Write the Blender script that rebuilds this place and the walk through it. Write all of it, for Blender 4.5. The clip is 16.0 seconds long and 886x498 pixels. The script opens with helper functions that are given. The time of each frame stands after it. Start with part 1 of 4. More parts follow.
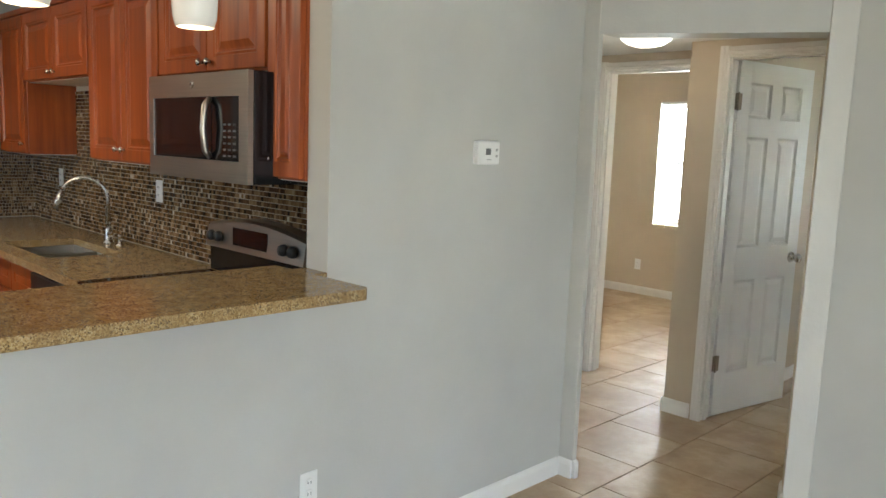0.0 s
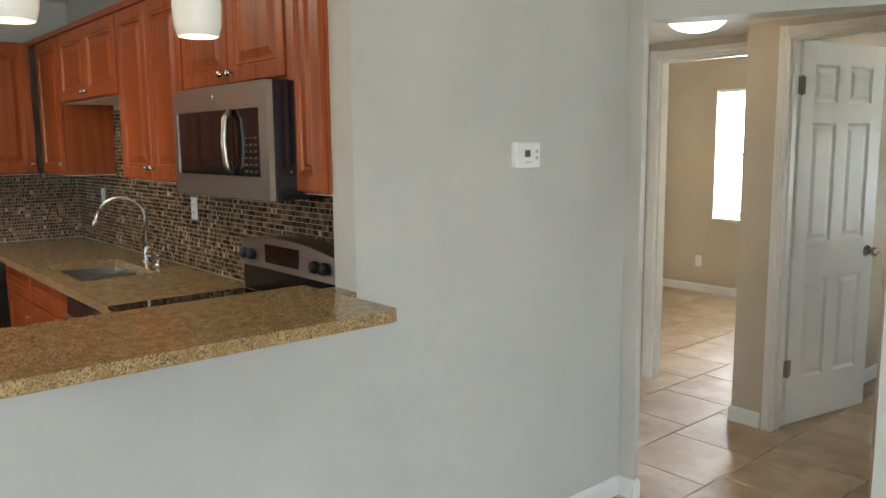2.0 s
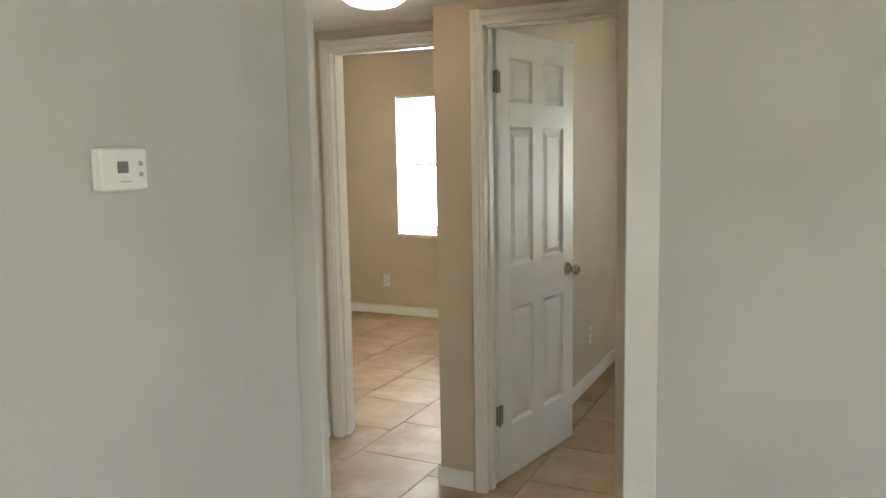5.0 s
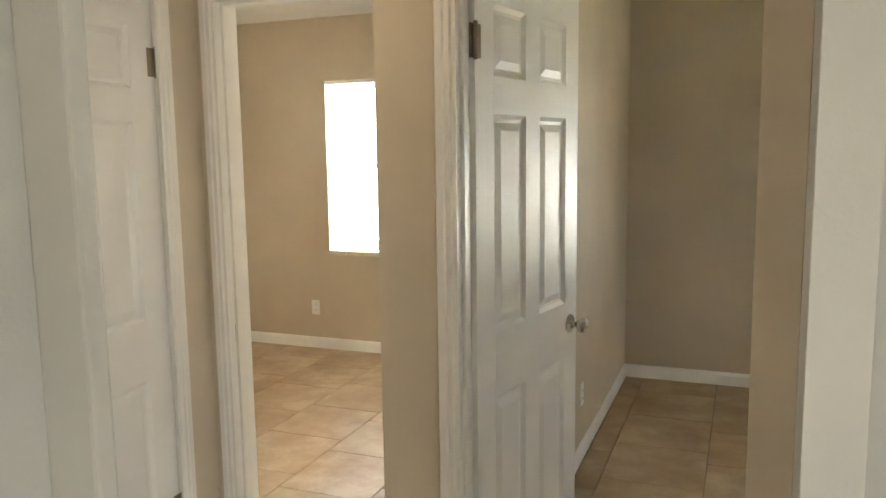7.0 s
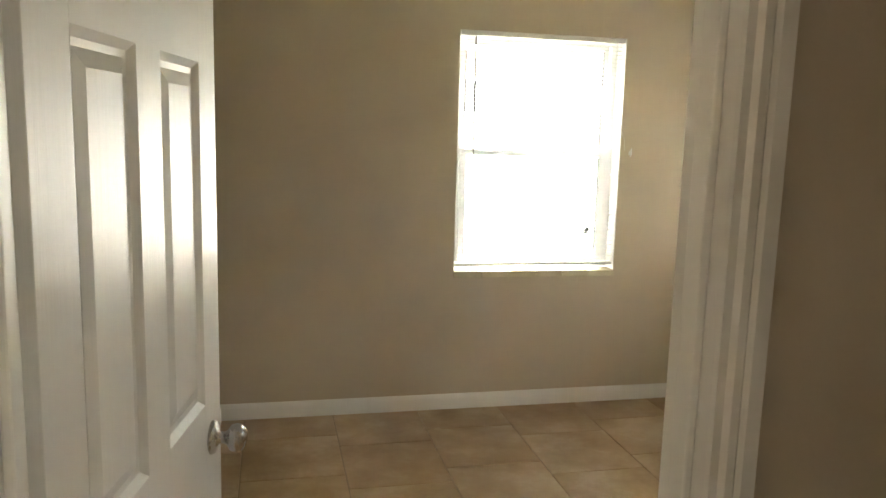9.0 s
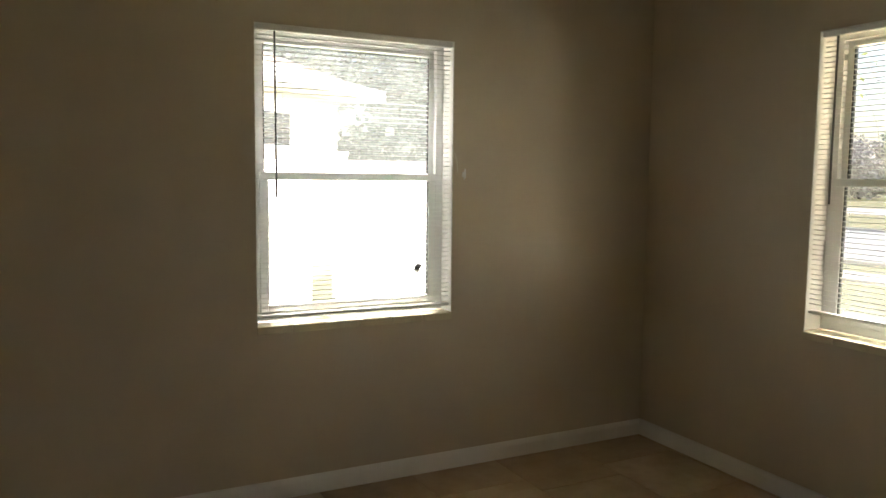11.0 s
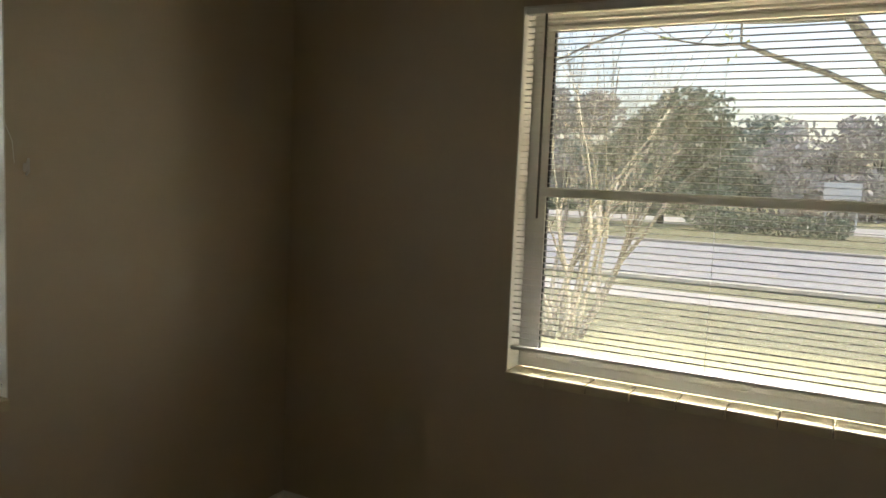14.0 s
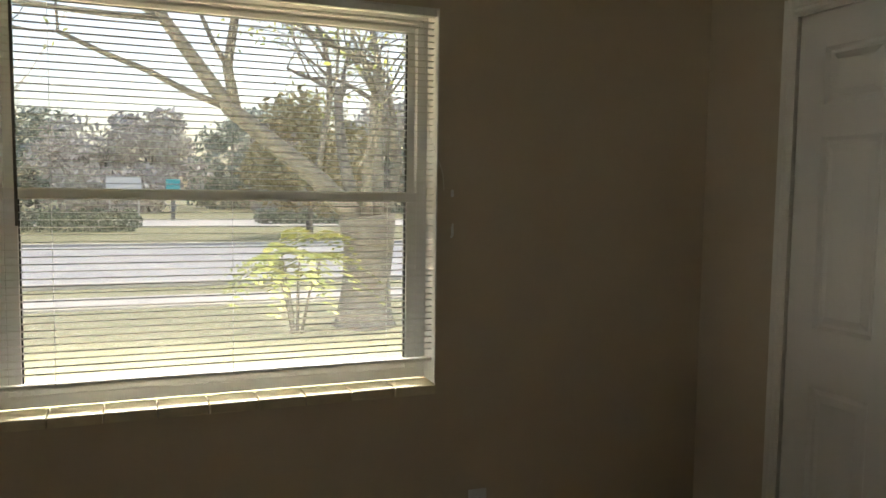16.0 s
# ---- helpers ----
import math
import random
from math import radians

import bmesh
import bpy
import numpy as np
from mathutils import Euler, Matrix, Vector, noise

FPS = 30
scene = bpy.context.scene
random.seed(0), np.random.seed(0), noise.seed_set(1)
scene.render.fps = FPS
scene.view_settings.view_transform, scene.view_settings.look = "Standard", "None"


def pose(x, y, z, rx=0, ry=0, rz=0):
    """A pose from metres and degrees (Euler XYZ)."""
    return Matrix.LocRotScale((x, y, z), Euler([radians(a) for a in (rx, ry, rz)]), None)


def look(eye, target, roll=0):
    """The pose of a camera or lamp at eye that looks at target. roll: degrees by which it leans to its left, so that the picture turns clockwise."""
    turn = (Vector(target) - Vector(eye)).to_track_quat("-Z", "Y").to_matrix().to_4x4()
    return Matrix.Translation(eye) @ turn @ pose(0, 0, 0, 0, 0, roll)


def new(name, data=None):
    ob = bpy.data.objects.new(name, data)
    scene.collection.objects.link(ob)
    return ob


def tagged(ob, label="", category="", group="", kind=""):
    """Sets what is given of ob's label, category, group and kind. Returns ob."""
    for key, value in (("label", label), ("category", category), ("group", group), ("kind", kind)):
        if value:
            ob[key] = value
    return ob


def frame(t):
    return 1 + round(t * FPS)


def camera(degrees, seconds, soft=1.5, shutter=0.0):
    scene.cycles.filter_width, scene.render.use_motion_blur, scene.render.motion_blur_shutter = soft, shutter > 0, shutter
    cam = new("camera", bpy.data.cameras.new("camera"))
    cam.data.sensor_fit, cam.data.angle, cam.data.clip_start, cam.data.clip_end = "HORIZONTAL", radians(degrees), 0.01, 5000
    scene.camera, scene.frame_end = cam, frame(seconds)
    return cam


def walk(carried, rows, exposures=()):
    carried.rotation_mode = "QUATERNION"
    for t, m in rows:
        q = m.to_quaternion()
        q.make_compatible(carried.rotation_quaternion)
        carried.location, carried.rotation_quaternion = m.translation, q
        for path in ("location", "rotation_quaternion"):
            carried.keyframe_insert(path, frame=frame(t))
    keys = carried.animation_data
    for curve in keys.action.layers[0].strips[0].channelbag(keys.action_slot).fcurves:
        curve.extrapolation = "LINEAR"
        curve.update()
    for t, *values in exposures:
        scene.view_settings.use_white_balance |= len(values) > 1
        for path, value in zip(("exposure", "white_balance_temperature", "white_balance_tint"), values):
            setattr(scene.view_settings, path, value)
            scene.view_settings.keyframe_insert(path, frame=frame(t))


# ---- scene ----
cam = camera(59.9, 16.0)
PATH = [
    (0, (1.924, -4.077, 1.522), (0.523, -2.676, 1.252), 2.2),
    (0.5, (1.928, -4.045, 1.527), (0.537, -2.639, 1.231), 1.9),
    (1, (1.901, -3.969, 1.524), (0.508, -2.573, 1.192), 1.0),
    (1.5, (1.856, -3.905, 1.518), (0.416, -2.557, 1.194), 0.2),
    (2, (1.827, -3.892, 1.537), (0.325, -2.599, 1.266), -0.5),
    (2.5, (1.828, -3.847, 1.544), (0.362, -2.511, 1.284), -0.9),
    (3, (1.81, -3.774, 1.525), (0.529, -2.261, 1.26), -0.5),
    (3.5, (1.725, -3.607, 1.517), (0.709, -1.904, 1.254), 0.7),
    (4, (1.589, -3.443, 1.525), (0.656, -1.693, 1.273), 0.4),
    (4.2, (1.534, -3.385, 1.506), (0.607, -1.629, 1.263), -0.2),
    (6.3, (0.874, -2.258, 1.544), (0.06, -0.452, 1.268), -1.0),
    (6.5, (0.84, -2.144, 1.543), (0.026, -0.337, 1.276), -1.1),
    (7, (0.683, -1.885, 1.534), (-0.043, -0.04, 1.274), -0.8),
    (7.5, (0.523, -1.627, 1.543), (-0.007, 0.28, 1.258), -0.1),
    (8, (0.408, -1.313, 1.521), (0.035, 0.63, 1.228), 0.2),
    (8.5, (0.317, -1.02, 1.529), (0.273, 0.957, 1.23), 1.1),
    (9, (0.237, -0.748, 1.519), (0.675, 1.18, 1.216), 1.6),
    (9.2, (0.223, -0.671, 1.517), (0.784, 1.223, 1.203), 1.9),
    (11.3, (0.49, 0.061, 1.418), (1.415, 1.824, 1.235), 0.5),
    (11.5, (0.524, 0.091, 1.431), (1.466, 1.845, 1.244), 0.5),
    (12, (0.586, 0.22, 1.429), (1.57, 1.952, 1.253), 0.9),
    (12.5, (0.678, 0.412, 1.451), (1.724, 2.11, 1.301), 1.0),
    (13, (0.737, 0.684, 1.475), (1.993, 2.231, 1.298), 1.3),
    (13.2, (0.774, 0.811, 1.47), (2.156, 2.245, 1.288), 1.7),
    (13.5, (0.769, 0.963, 1.464), (2.325, 2.2, 1.273), 2.4),
    (14, (0.853, 1.123, 1.452), (2.588, 2.083, 1.265), 2.4),
    (14.5, (0.934, 1.224, 1.444), (2.803, 1.877, 1.269), 1.3),
    (15, (0.826, 1.464, 1.44), (2.811, 1.546, 1.275), 1.6),
    (15.5, (0.819, 1.677, 1.44), (2.771, 1.276, 1.269), 1.7),
    (16, (0.892, 1.814, 1.436), (2.747, 1.076, 1.285), 0.8),
]
EXPOSURES = [(0, 3.15, 5750, 5), (3.0, 3.05, 5800, 5), (3.6, 2.95, 5950, 6), (4.2, 2.95, 6050, 6), (6.5, 3.15, 6400, 8), (7.2, 3.2, 6500, 8), (8.3, 3.35, 6600, 8), (8.9, 3.3, 6700, 8), (9.2, 2.85, 6700, 8), (11.0, 1.75, 6900, 8), (12.5, 1.5, 6900, 8), (13.4, 0.95, 6800, 8), (14.0, 0.95, 6900, 8), (14.5, 1.1, 6900, 8), (16, 1.05, 6900, 8)]
walk(cam, [(t, look(eye, target, roll)) for t, eye, target, roll in PATH], EXPOSURES)

# ---- world, sun, large lights ----
world = bpy.data.worlds.new("overcast_sky")
scene.world = world
world.use_nodes = True
wn = world.node_tree
sky = wn.nodes.new("ShaderNodeTexSky")
sky.sky_type = "NISHITA"
sky.sun_disc = False
sky.sun_elevation, sky.sun_rotation = radians(60), radians(120)
sky.air_density, sky.dust_density, sky.ozone_density = 1.0, 3.0, 1.0
wn.links.new(sky.outputs[0], wn.nodes["Background"].inputs[0])
wn.nodes["Background"].inputs[1].default_value = 0.12

sun_data = bpy.data.lights.new("sun", "SUN")
sun_data.energy, sun_data.angle, sun_data.color = 0.9, radians(25), (1.0, 0.97, 0.93)
sun = new("sun", sun_data)
sun.matrix_world = look((17, -12.7, 30), (2, -4, 0))


def area_lamp(name, eye, target, sx, sy, watts, colour):
    d = bpy.data.lights.new(name, "AREA")
    d.shape, d.size, d.size_y, d.energy, d.color = "RECTANGLE", sx, sy, watts, colour
    ob = new(name, d)
    ob.matrix_world = look(eye, target)
    return ob


DAY = (0.93, 0.97, 1.0)
OVERCAST = (1.0, 0.97, 0.92)
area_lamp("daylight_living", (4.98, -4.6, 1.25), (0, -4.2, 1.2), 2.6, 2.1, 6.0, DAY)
area_lamp("daylight_bedroom_north", (1.67, 6.2, 4.6), (1.67, 2.0, 1.0), 3.0, 2.0, 580, OVERCAST)
area_lamp("daylight_bedroom_east", (6.4, 1.54, 4.6), (2.2, 1.54, 1.0), 3.0, 2.0, 3700, OVERCAST)
# Added fill lamp at an assumed, unseen opening, to brighten the kitchen
area_lamp("fill_kitchen", (-2.0, -5.38, 1.55), (-2.0, -2.3, 1.2), 1.5, 1.0, 0.5, (1.0, 0.93, 0.82))
# Unseen ceiling lamp, inferred from warm light falling on the worktop from above
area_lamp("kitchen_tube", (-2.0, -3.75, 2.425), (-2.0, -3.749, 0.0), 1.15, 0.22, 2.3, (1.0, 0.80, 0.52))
area_lamp("daylight_room_a", (-1.8, 3.50, 1.4), (-1.8, 0, 0.7), 0.9, 1.2, 16, OVERCAST)


def bulb(name, place, watts, colour, radius):
    d = bpy.data.lights.new(name, "POINT")
    d.energy, d.color, d.shadow_soft_size = watts, colour, radius
    ob = new(name, d)
    ob.location = place
    return ob


WARM = (1.0, 0.66, 0.36)
bulb("hall_bulb", (-0.24, -0.5, 2.00), 0.15, WARM, 0.07)
bulb("pendant_bulb", (-0.05, -3.07, 1.77), 0.12, WARM, 0.03)
bulb("pendant_bulb_b", (-0.05, -3.485, 1.77), 0.12, WARM, 0.03)

# ---- materials ----
class Nodes:
    def __init__(self, name):
        self.m = bpy.data.materials.new(name)
        self.m.use_nodes = True
        self.t = self.m.node_tree
        self.b = self.t.nodes["Principled BSDF"]
        self.co = self.t.nodes.new("ShaderNodeTexCoord").outputs["Object"]

    def add(self, kind, **inputs):
        n = self.t.nodes.new(kind)
        for k, v in inputs.items():
            self.put(n.inputs[k.replace("_", " ")], v)
        return n

    def put(self, socket, v):
        if isinstance(v, bpy.types.NodeSocket):
            self.t.links.new(v, socket)
        else:
            socket.default_value = v

    def noise(self, scale, detail=3.0, rough=0.55, vector=None):
        return self.add("ShaderNodeTexNoise", Vector=vector or self.co, Scale=scale, Detail=detail, Roughness=rough).outputs["Fac"]

    def ramp(self, fac, stops):
        n = self.add("ShaderNodeValToRGB", Fac=fac)
        e = n.color_ramp.elements
        while len(e) < len(stops):
            e.new(0.5)
        for el, (p, c) in zip(e, stops):
            el.position, el.color = p, (*c, 1)
        return n.outputs["Color"]

    def mix(self, fac, a, b, blend="MIX"):
        n = self.t.nodes.new("ShaderNodeMix")
        n.data_type, n.blend_type = "RGBA", blend
        self.put(n.inputs[0], fac)
        self.put(n.inputs[6], (*a, 1) if isinstance(a, tuple) else a)
        self.put(n.inputs[7], (*b, 1) if isinstance(b, tuple) else b)
        return n.outputs[2]

    def bump(self, height, strength, distance=0.01):
        self.put(self.b.inputs["Normal"], self.add("ShaderNodeBump", Height=height, Strength=strength, Distance=distance).outputs[0])

    def done(self, colour, rough=0.5, metal=0.0):
        self.put(self.b.inputs["Base Color"], (*colour, 1) if isinstance(colour, tuple) else colour)
        self.put(self.b.inputs["Roughness"], rough)
        self.put(self.b.inputs["Metallic"], metal)
        return self.m


def paint(name, c, rough=0.6, relief=0.15, fine=90.0, spread=0.06):
    n = Nodes(name)
    big = n.noise(1.7, 4)
    col = n.ramp(big, [(0.3, tuple(v * (1 - spread) for v in c)), (0.7, tuple(min(1, v * (1 + spread)) for v in c))])
    n.bump(n.noise(fine, 4, 0.6), relief, 0.004)
    return n.done(col, n.add("ShaderNodeMapRange", Value=n.noise(6), To_Min=rough - 0.06, To_Max=rough + 0.08).outputs[0])


M_WALL = paint("wall_paint", (0.55, 0.545, 0.515), 0.62, 0.22, 70)
M_WALL_B = paint("beige_bedroom_paint", (0.565, 0.482, 0.365), 0.62, 0.22, 70)
M_WALL_GLOSS = paint("old_gloss_paint", (0.585, 0.57, 0.525), 0.40, 0.5, 28)
M_CEIL = paint("ceiling_paint", (0.78, 0.77, 0.74), 0.85, 0.5, 60)
M_TRIM = paint("trim_paint", (0.76, 0.74, 0.69), 0.35, 0.06, 40)
M_BASE = paint("baseboard_paint", (0.82, 0.81, 0.78), 0.35, 0.05, 40)
M_VINYL = paint("white_vinyl", (0.80, 0.80, 0.80), 0.4, 0.03, 60, 0.03)
M_PLASTIC = paint("white_plastic", (0.82, 0.82, 0.80), 0.35, 0.02, 80, 0.02)
M_RAIL = paint("rail_enamel", (0.82, 0.82, 0.80), 0.4, 0.02, 80, 0.03)
M_EXT = paint("yellow_stucco", (0.72, 0.65, 0.48), 0.85, 0.4, 60)
M_DARK = paint("black_plastic", (0.015, 0.015, 0.016), 0.3, 0.03, 80)
M_PALEGREY = paint("pale_grey_plastic", (0.42, 0.42, 0.41), 0.45, 0.02, 80)
M_KEY = paint("dim_key_print", (0.07, 0.07, 0.07), 0.4, 0.02, 80)
M_GREY = paint("grey_plastic", (0.16, 0.16, 0.16), 0.45, 0.03, 80)


def door_paint():
    n = Nodes("door_enamel")
    mp = n.add("ShaderNodeMapping", Vector=n.co, Scale=(60, 60, 3.0))
    grain = n.noise(1.0, 5, 0.6, mp.outputs[0])
    n.bump(grain, 0.22, 0.004)
    return n.done(n.ramp(n.noise(2.0), [(0.3, (0.74, 0.73, 0.70)), (0.7, (0.80, 0.79, 0.77))]), 0.33)


M_DOOR = door_paint()


def cherry():
    n = Nodes("cherry_wood")
    mp = n.add("ShaderNodeMapping", Vector=n.co, Scale=(22, 22, 1.6))
    g = n.noise(1.0, 6, 0.62, mp.outputs[0])
    rnd = n.add("ShaderNodeObjectInfo").outputs["Random"]
    col = n.ramp(g, [(0.25, (0.17, 0.032, 0.008)), (0.55, (0.34, 0.075, 0.014)), (0.8, (0.46, 0.125, 0.026))])
    col = n.mix(n.add("ShaderNodeMapRange", Value=rnd, To_Min=0.0, To_Max=0.35).outputs[0], col, (0.24, 0.045, 0.010))
    n.bump(g, 0.08, 0.002)
    return n.done(col, n.add("ShaderNodeMapRange", Value=g, To_Min=0.26, To_Max=0.42).outputs[0])


M_CHERRY = cherry()


def granite():
    n = Nodes("gold_granite")
    a = n.add("ShaderNodeTexVoronoi", Vector=n.co, Scale=300.0).outputs["Color"]
    spl = n.add("ShaderNodeSeparateColor", Color=a).outputs[0]
    col = n.ramp(spl, [(0.03, (0.07, 0.045, 0.025)), (0.25, (0.28, 0.185, 0.08)), (0.55, (0.42, 0.29, 0.13)), (0.9, (0.52, 0.41, 0.23))])
    blot = n.noise(24, 5, 0.65)
    col = n.mix(n.ramp(blot, [(0.42, (0, 0, 0)), (0.62, (0.75, 0.75, 0.75))]), col, (0.27, 0.17, 0.07))
    fleck = n.noise(75, 2, 0.5)
    col = n.mix(n.ramp(fleck, [(0.62, (0, 0, 0)), (0.70, (0.6, 0.6, 0.6))]), col, (0.08, 0.055, 0.035))
    return n.done(col, 0.16)


M_GRANITE = granite()


def tan_tile():
    n = Nodes("tan_floor_tile")
    rnd = n.add("ShaderNodeObjectInfo").outputs["Random"]
    shift = n.add("ShaderNodeVectorMath", )
    shift.operation = "MULTIPLY_ADD"
    n.put(shift.inputs[0], n.add("ShaderNodeCombineXYZ", X=rnd, Y=rnd, Z=rnd).outputs[0])
    shift.inputs[1].default_value = (37, 53, 11)
    n.put(shift.inputs[2], n.co)
    v = shift.outputs[0]
    cloud = n.noise(3.4, 7, 0.62, v)
    col = n.ramp(cloud, [(0.34, (0.38, 0.255, 0.145)), (0.5, (0.49, 0.355, 0.22)), (0.64, (0.61, 0.49, 0.345))])
    col = n.mix(n.add("ShaderNodeMapRange", Value=rnd, To_Min=0.0, To_Max=0.4).outputs[0], col, (0.43, 0.305, 0.19))
    pits = n.noise(60, 4, 0.6, v)
    n.bump(pits, 0.06, 0.003)
    return n.done(col, n.add("ShaderNodeMapRange", Value=cloud, To_Min=0.42, To_Max=0.50).outputs[0])


M_TILE = tan_tile()
M_GROUT = paint("floor_grout", (0.34, 0.26, 0.175), 0.9, 0.4, 200)
M_WGROUT = paint("mosaic_grout", (0.46, 0.39, 0.29), 0.85, 0.2, 200)


def mosaic():
    n = Nodes("glass_mosaic")
    isl = n.add("ShaderNodeNewGeometry").outputs["Random Per Island"]
    col = n.ramp(isl, [(0.0, (0.030, 0.016, 0.008)), (0.3, (0.085, 0.045, 0.020)), (0.6, (0.18, 0.105, 0.048)), (0.93, (0.29, 0.19, 0.10)), (1.0, (0.55, 0.48, 0.38))])
    return n.done(col, 0.16)


M_MOSAIC = mosaic()


def metal(name, c, rough, stretch=(4, 4, 160)):
    n = Nodes(name)
    mp = n.add("ShaderNodeMapping", Vector=n.co, Scale=stretch)
    g = n.noise(1.0, 3, 0.5, mp.outputs[0])
    return n.done(n.ramp(g, [(0.3, tuple(v * 0.88 for v in c)), (0.7, c)]), n.add("ShaderNodeMapRange", Value=g, To_Min=rough - 0.05, To_Max=rough + 0.08).outputs[0], 1.0)


M_STEEL = metal("brushed_steel", (0.50, 0.46, 0.40), 0.3)
M_NICKEL = metal("satin_nickel", (0.55, 0.52, 0.48), 0.25, (30, 30, 30))
M_BRASS = metal("aged_hinge", (0.30, 0.25, 0.19), 0.35, (30, 30, 30))


def gloss(name, c, rough):
    n = Nodes(name)
    return n.done(n.ramp(n.noise(9), [(0.3, c), (0.7, tuple(v * 1.3 for v in c))]), rough)


M_BLACKGLASS = gloss("black_glass", (0.008, 0.008, 0.009), 0.06)
M_ENAMEL = gloss("black_enamel", (0.010, 0.010, 0.011), 0.15)
M_SILL = gloss("cream_sill_tile", (0.55, 0.50, 0.36), 0.22)


def see_through(n, shader, amount):
    """Blend a light-scattering shader over the surface by a given amount."""
    mx = n.t.nodes.new("ShaderNodeMixShader")
    n.put(mx.inputs[0], amount)
    n.t.links.new(n.b.outputs[0], mx.inputs[1])
    n.t.links.new(shader.outputs[0], mx.inputs[2])
    n.t.links.new(mx.outputs[0], n.t.nodes["Material Output"].inputs["Surface"])


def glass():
    """Window glass under a film, dust plus put-in hazy glare, that scatters the daylight."""
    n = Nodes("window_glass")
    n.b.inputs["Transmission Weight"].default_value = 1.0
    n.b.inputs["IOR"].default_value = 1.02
    dust_glare = n.add("ShaderNodeBsdfTranslucent", Color=(0.86, 0.88, 0.87, 1))
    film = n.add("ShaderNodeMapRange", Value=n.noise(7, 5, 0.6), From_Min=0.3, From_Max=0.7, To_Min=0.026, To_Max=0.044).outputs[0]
    see_through(n, dust_glare, film)
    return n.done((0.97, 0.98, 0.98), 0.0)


def slat_vinyl():
    """Thin white vinyl that lets part of the daylight through."""
    n = Nodes("slat_vinyl")
    see_through(n, n.add("ShaderNodeBsdfTranslucent", Color=(0.82, 0.82, 0.80, 1)), 0.28)
    return n.done(n.ramp(n.noise(5, 4), [(0.3, (0.78, 0.78, 0.76)), (0.7, (0.85, 0.85, 0.83))]), 0.4)


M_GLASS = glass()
M_SLAT = slat_vinyl()


def lit_glass(name, colour, strength):
    n = Nodes(name)
    n.put(n.b.inputs["Emission Color"], (*colour, 1))
    n.b.inputs["Emission Strength"].default_value = strength
    return n.done((0.85, 0.83, 0.78), 0.25)


M_DOME = lit_glass("lit_frosted_dome", (1.0, 0.86, 0.66), 0.30)
M_SHADE = lit_glass("white_pendant_glass", (1.0, 0.95, 0.88), 0.008)


def speckle(name, stops, scale, rough=0.9, big=0.4, relief=0.4):
    n = Nodes(name)
    f = n.noise(scale, 6, 0.65)
    g = n.noise(big, 3)
    col = n.mix(n.ramp(g, [(0.35, (0, 0, 0)), (0.65, (0.5, 0.5, 0.5))]), n.ramp(f, stops), stops[0][1])
    n.bump(f, relief, 0.02)
    return n.done(col, rough)


M_GRASS = speckle("winter_grass", [(0.3, (0.17, 0.17, 0.085)), (0.6, (0.25, 0.235, 0.13)), (0.8, (0.31, 0.285, 0.18))], 30)
M_ROAD = speckle("grey_asphalt", [(0.3, (0.32, 0.32, 0.33)), (0.7, (0.42, 0.42, 0.425))], 40)
M_WALK = speckle("pale_concrete", [(0.3, (0.42, 0.40, 0.37)), (0.7, (0.52, 0.50, 0.47))], 25)
M_BARK = speckle("grey_bark", [(0.3, (0.08, 0.074, 0.068)), (0.6, (0.145, 0.136, 0.124)), (0.8, (0.21, 0.20, 0.185))], 14, 0.9, 1.5, 0.9)
M_TWIG = speckle("pale_bark", [(0.3, (0.17, 0.15, 0.125)), (0.7, (0.28, 0.255, 0.22))], 20, 0.9, 1.5, 0.5)
M_ROOF = speckle("tan_shingle", [(0.3, (0.38, 0.27, 0.20)), (0.7, (0.50, 0.38, 0.29))], 20)


def leaf(name, a, b):
    n = Nodes(name)
    isl = n.add("ShaderNodeNewGeometry").outputs["Random Per Island"]
    return n.done(n.ramp(isl, [(0.0, a), (1.0, b)]), 0.6)


# oak green paled, with the haze of distance put into the colour
M_LEAF_OAK = leaf("hazed_oak_leaf", (0.12, 0.155, 0.11), (0.25, 0.285, 0.215))
M_LEAF_PALE = leaf("pale_leaf", (0.22, 0.27, 0.06), (0.42, 0.42, 0.12))
M_LEAF_TAN = leaf("tan_leaf", (0.20, 0.17, 0.08), (0.34, 0.29, 0.16))
# distance haze mixed into this and the next colour, paler than real foliage
M_LEAF_HAZE = leaf("hazed_bare_wood", (0.44, 0.40, 0.385), (0.58, 0.54, 0.52))
M_LEAF_DARK_HAZE = leaf("hazed_evergreen_leaf", (0.15, 0.19, 0.165), (0.32, 0.36, 0.32))
M_CYAN = paint("turquoise_paint", (0.05, 0.45, 0.50), 0.5)


# ---- building helpers ----
def add_box(bm, x0, x1, y0, y1, z0, z1):
    vs = [bm.verts.new((x, y, z)) for x in (x0, x1) for y in (y0, y1) for z in (z0, z1)]
    for f in ((0, 1, 3, 2), (4, 6, 7, 5), (0, 4, 5, 1), (2, 3, 7, 6), (0, 2, 6, 4), (1, 5, 7, 3)):
        bm.faces.new([vs[i] for i in f])


def boxes(*bs, bevel=0.0, seg=2):
    bm = bmesh.new()
    for b in bs:
        add_box(bm, *b)
    bmesh.ops.recalc_face_normals(bm, faces=bm.faces)
    if bevel:
        bmesh.ops.bevel(bm, geom=bm.edges[:], offset=bevel, segments=seg, profile=0.6, affect="EDGES")
    return bm


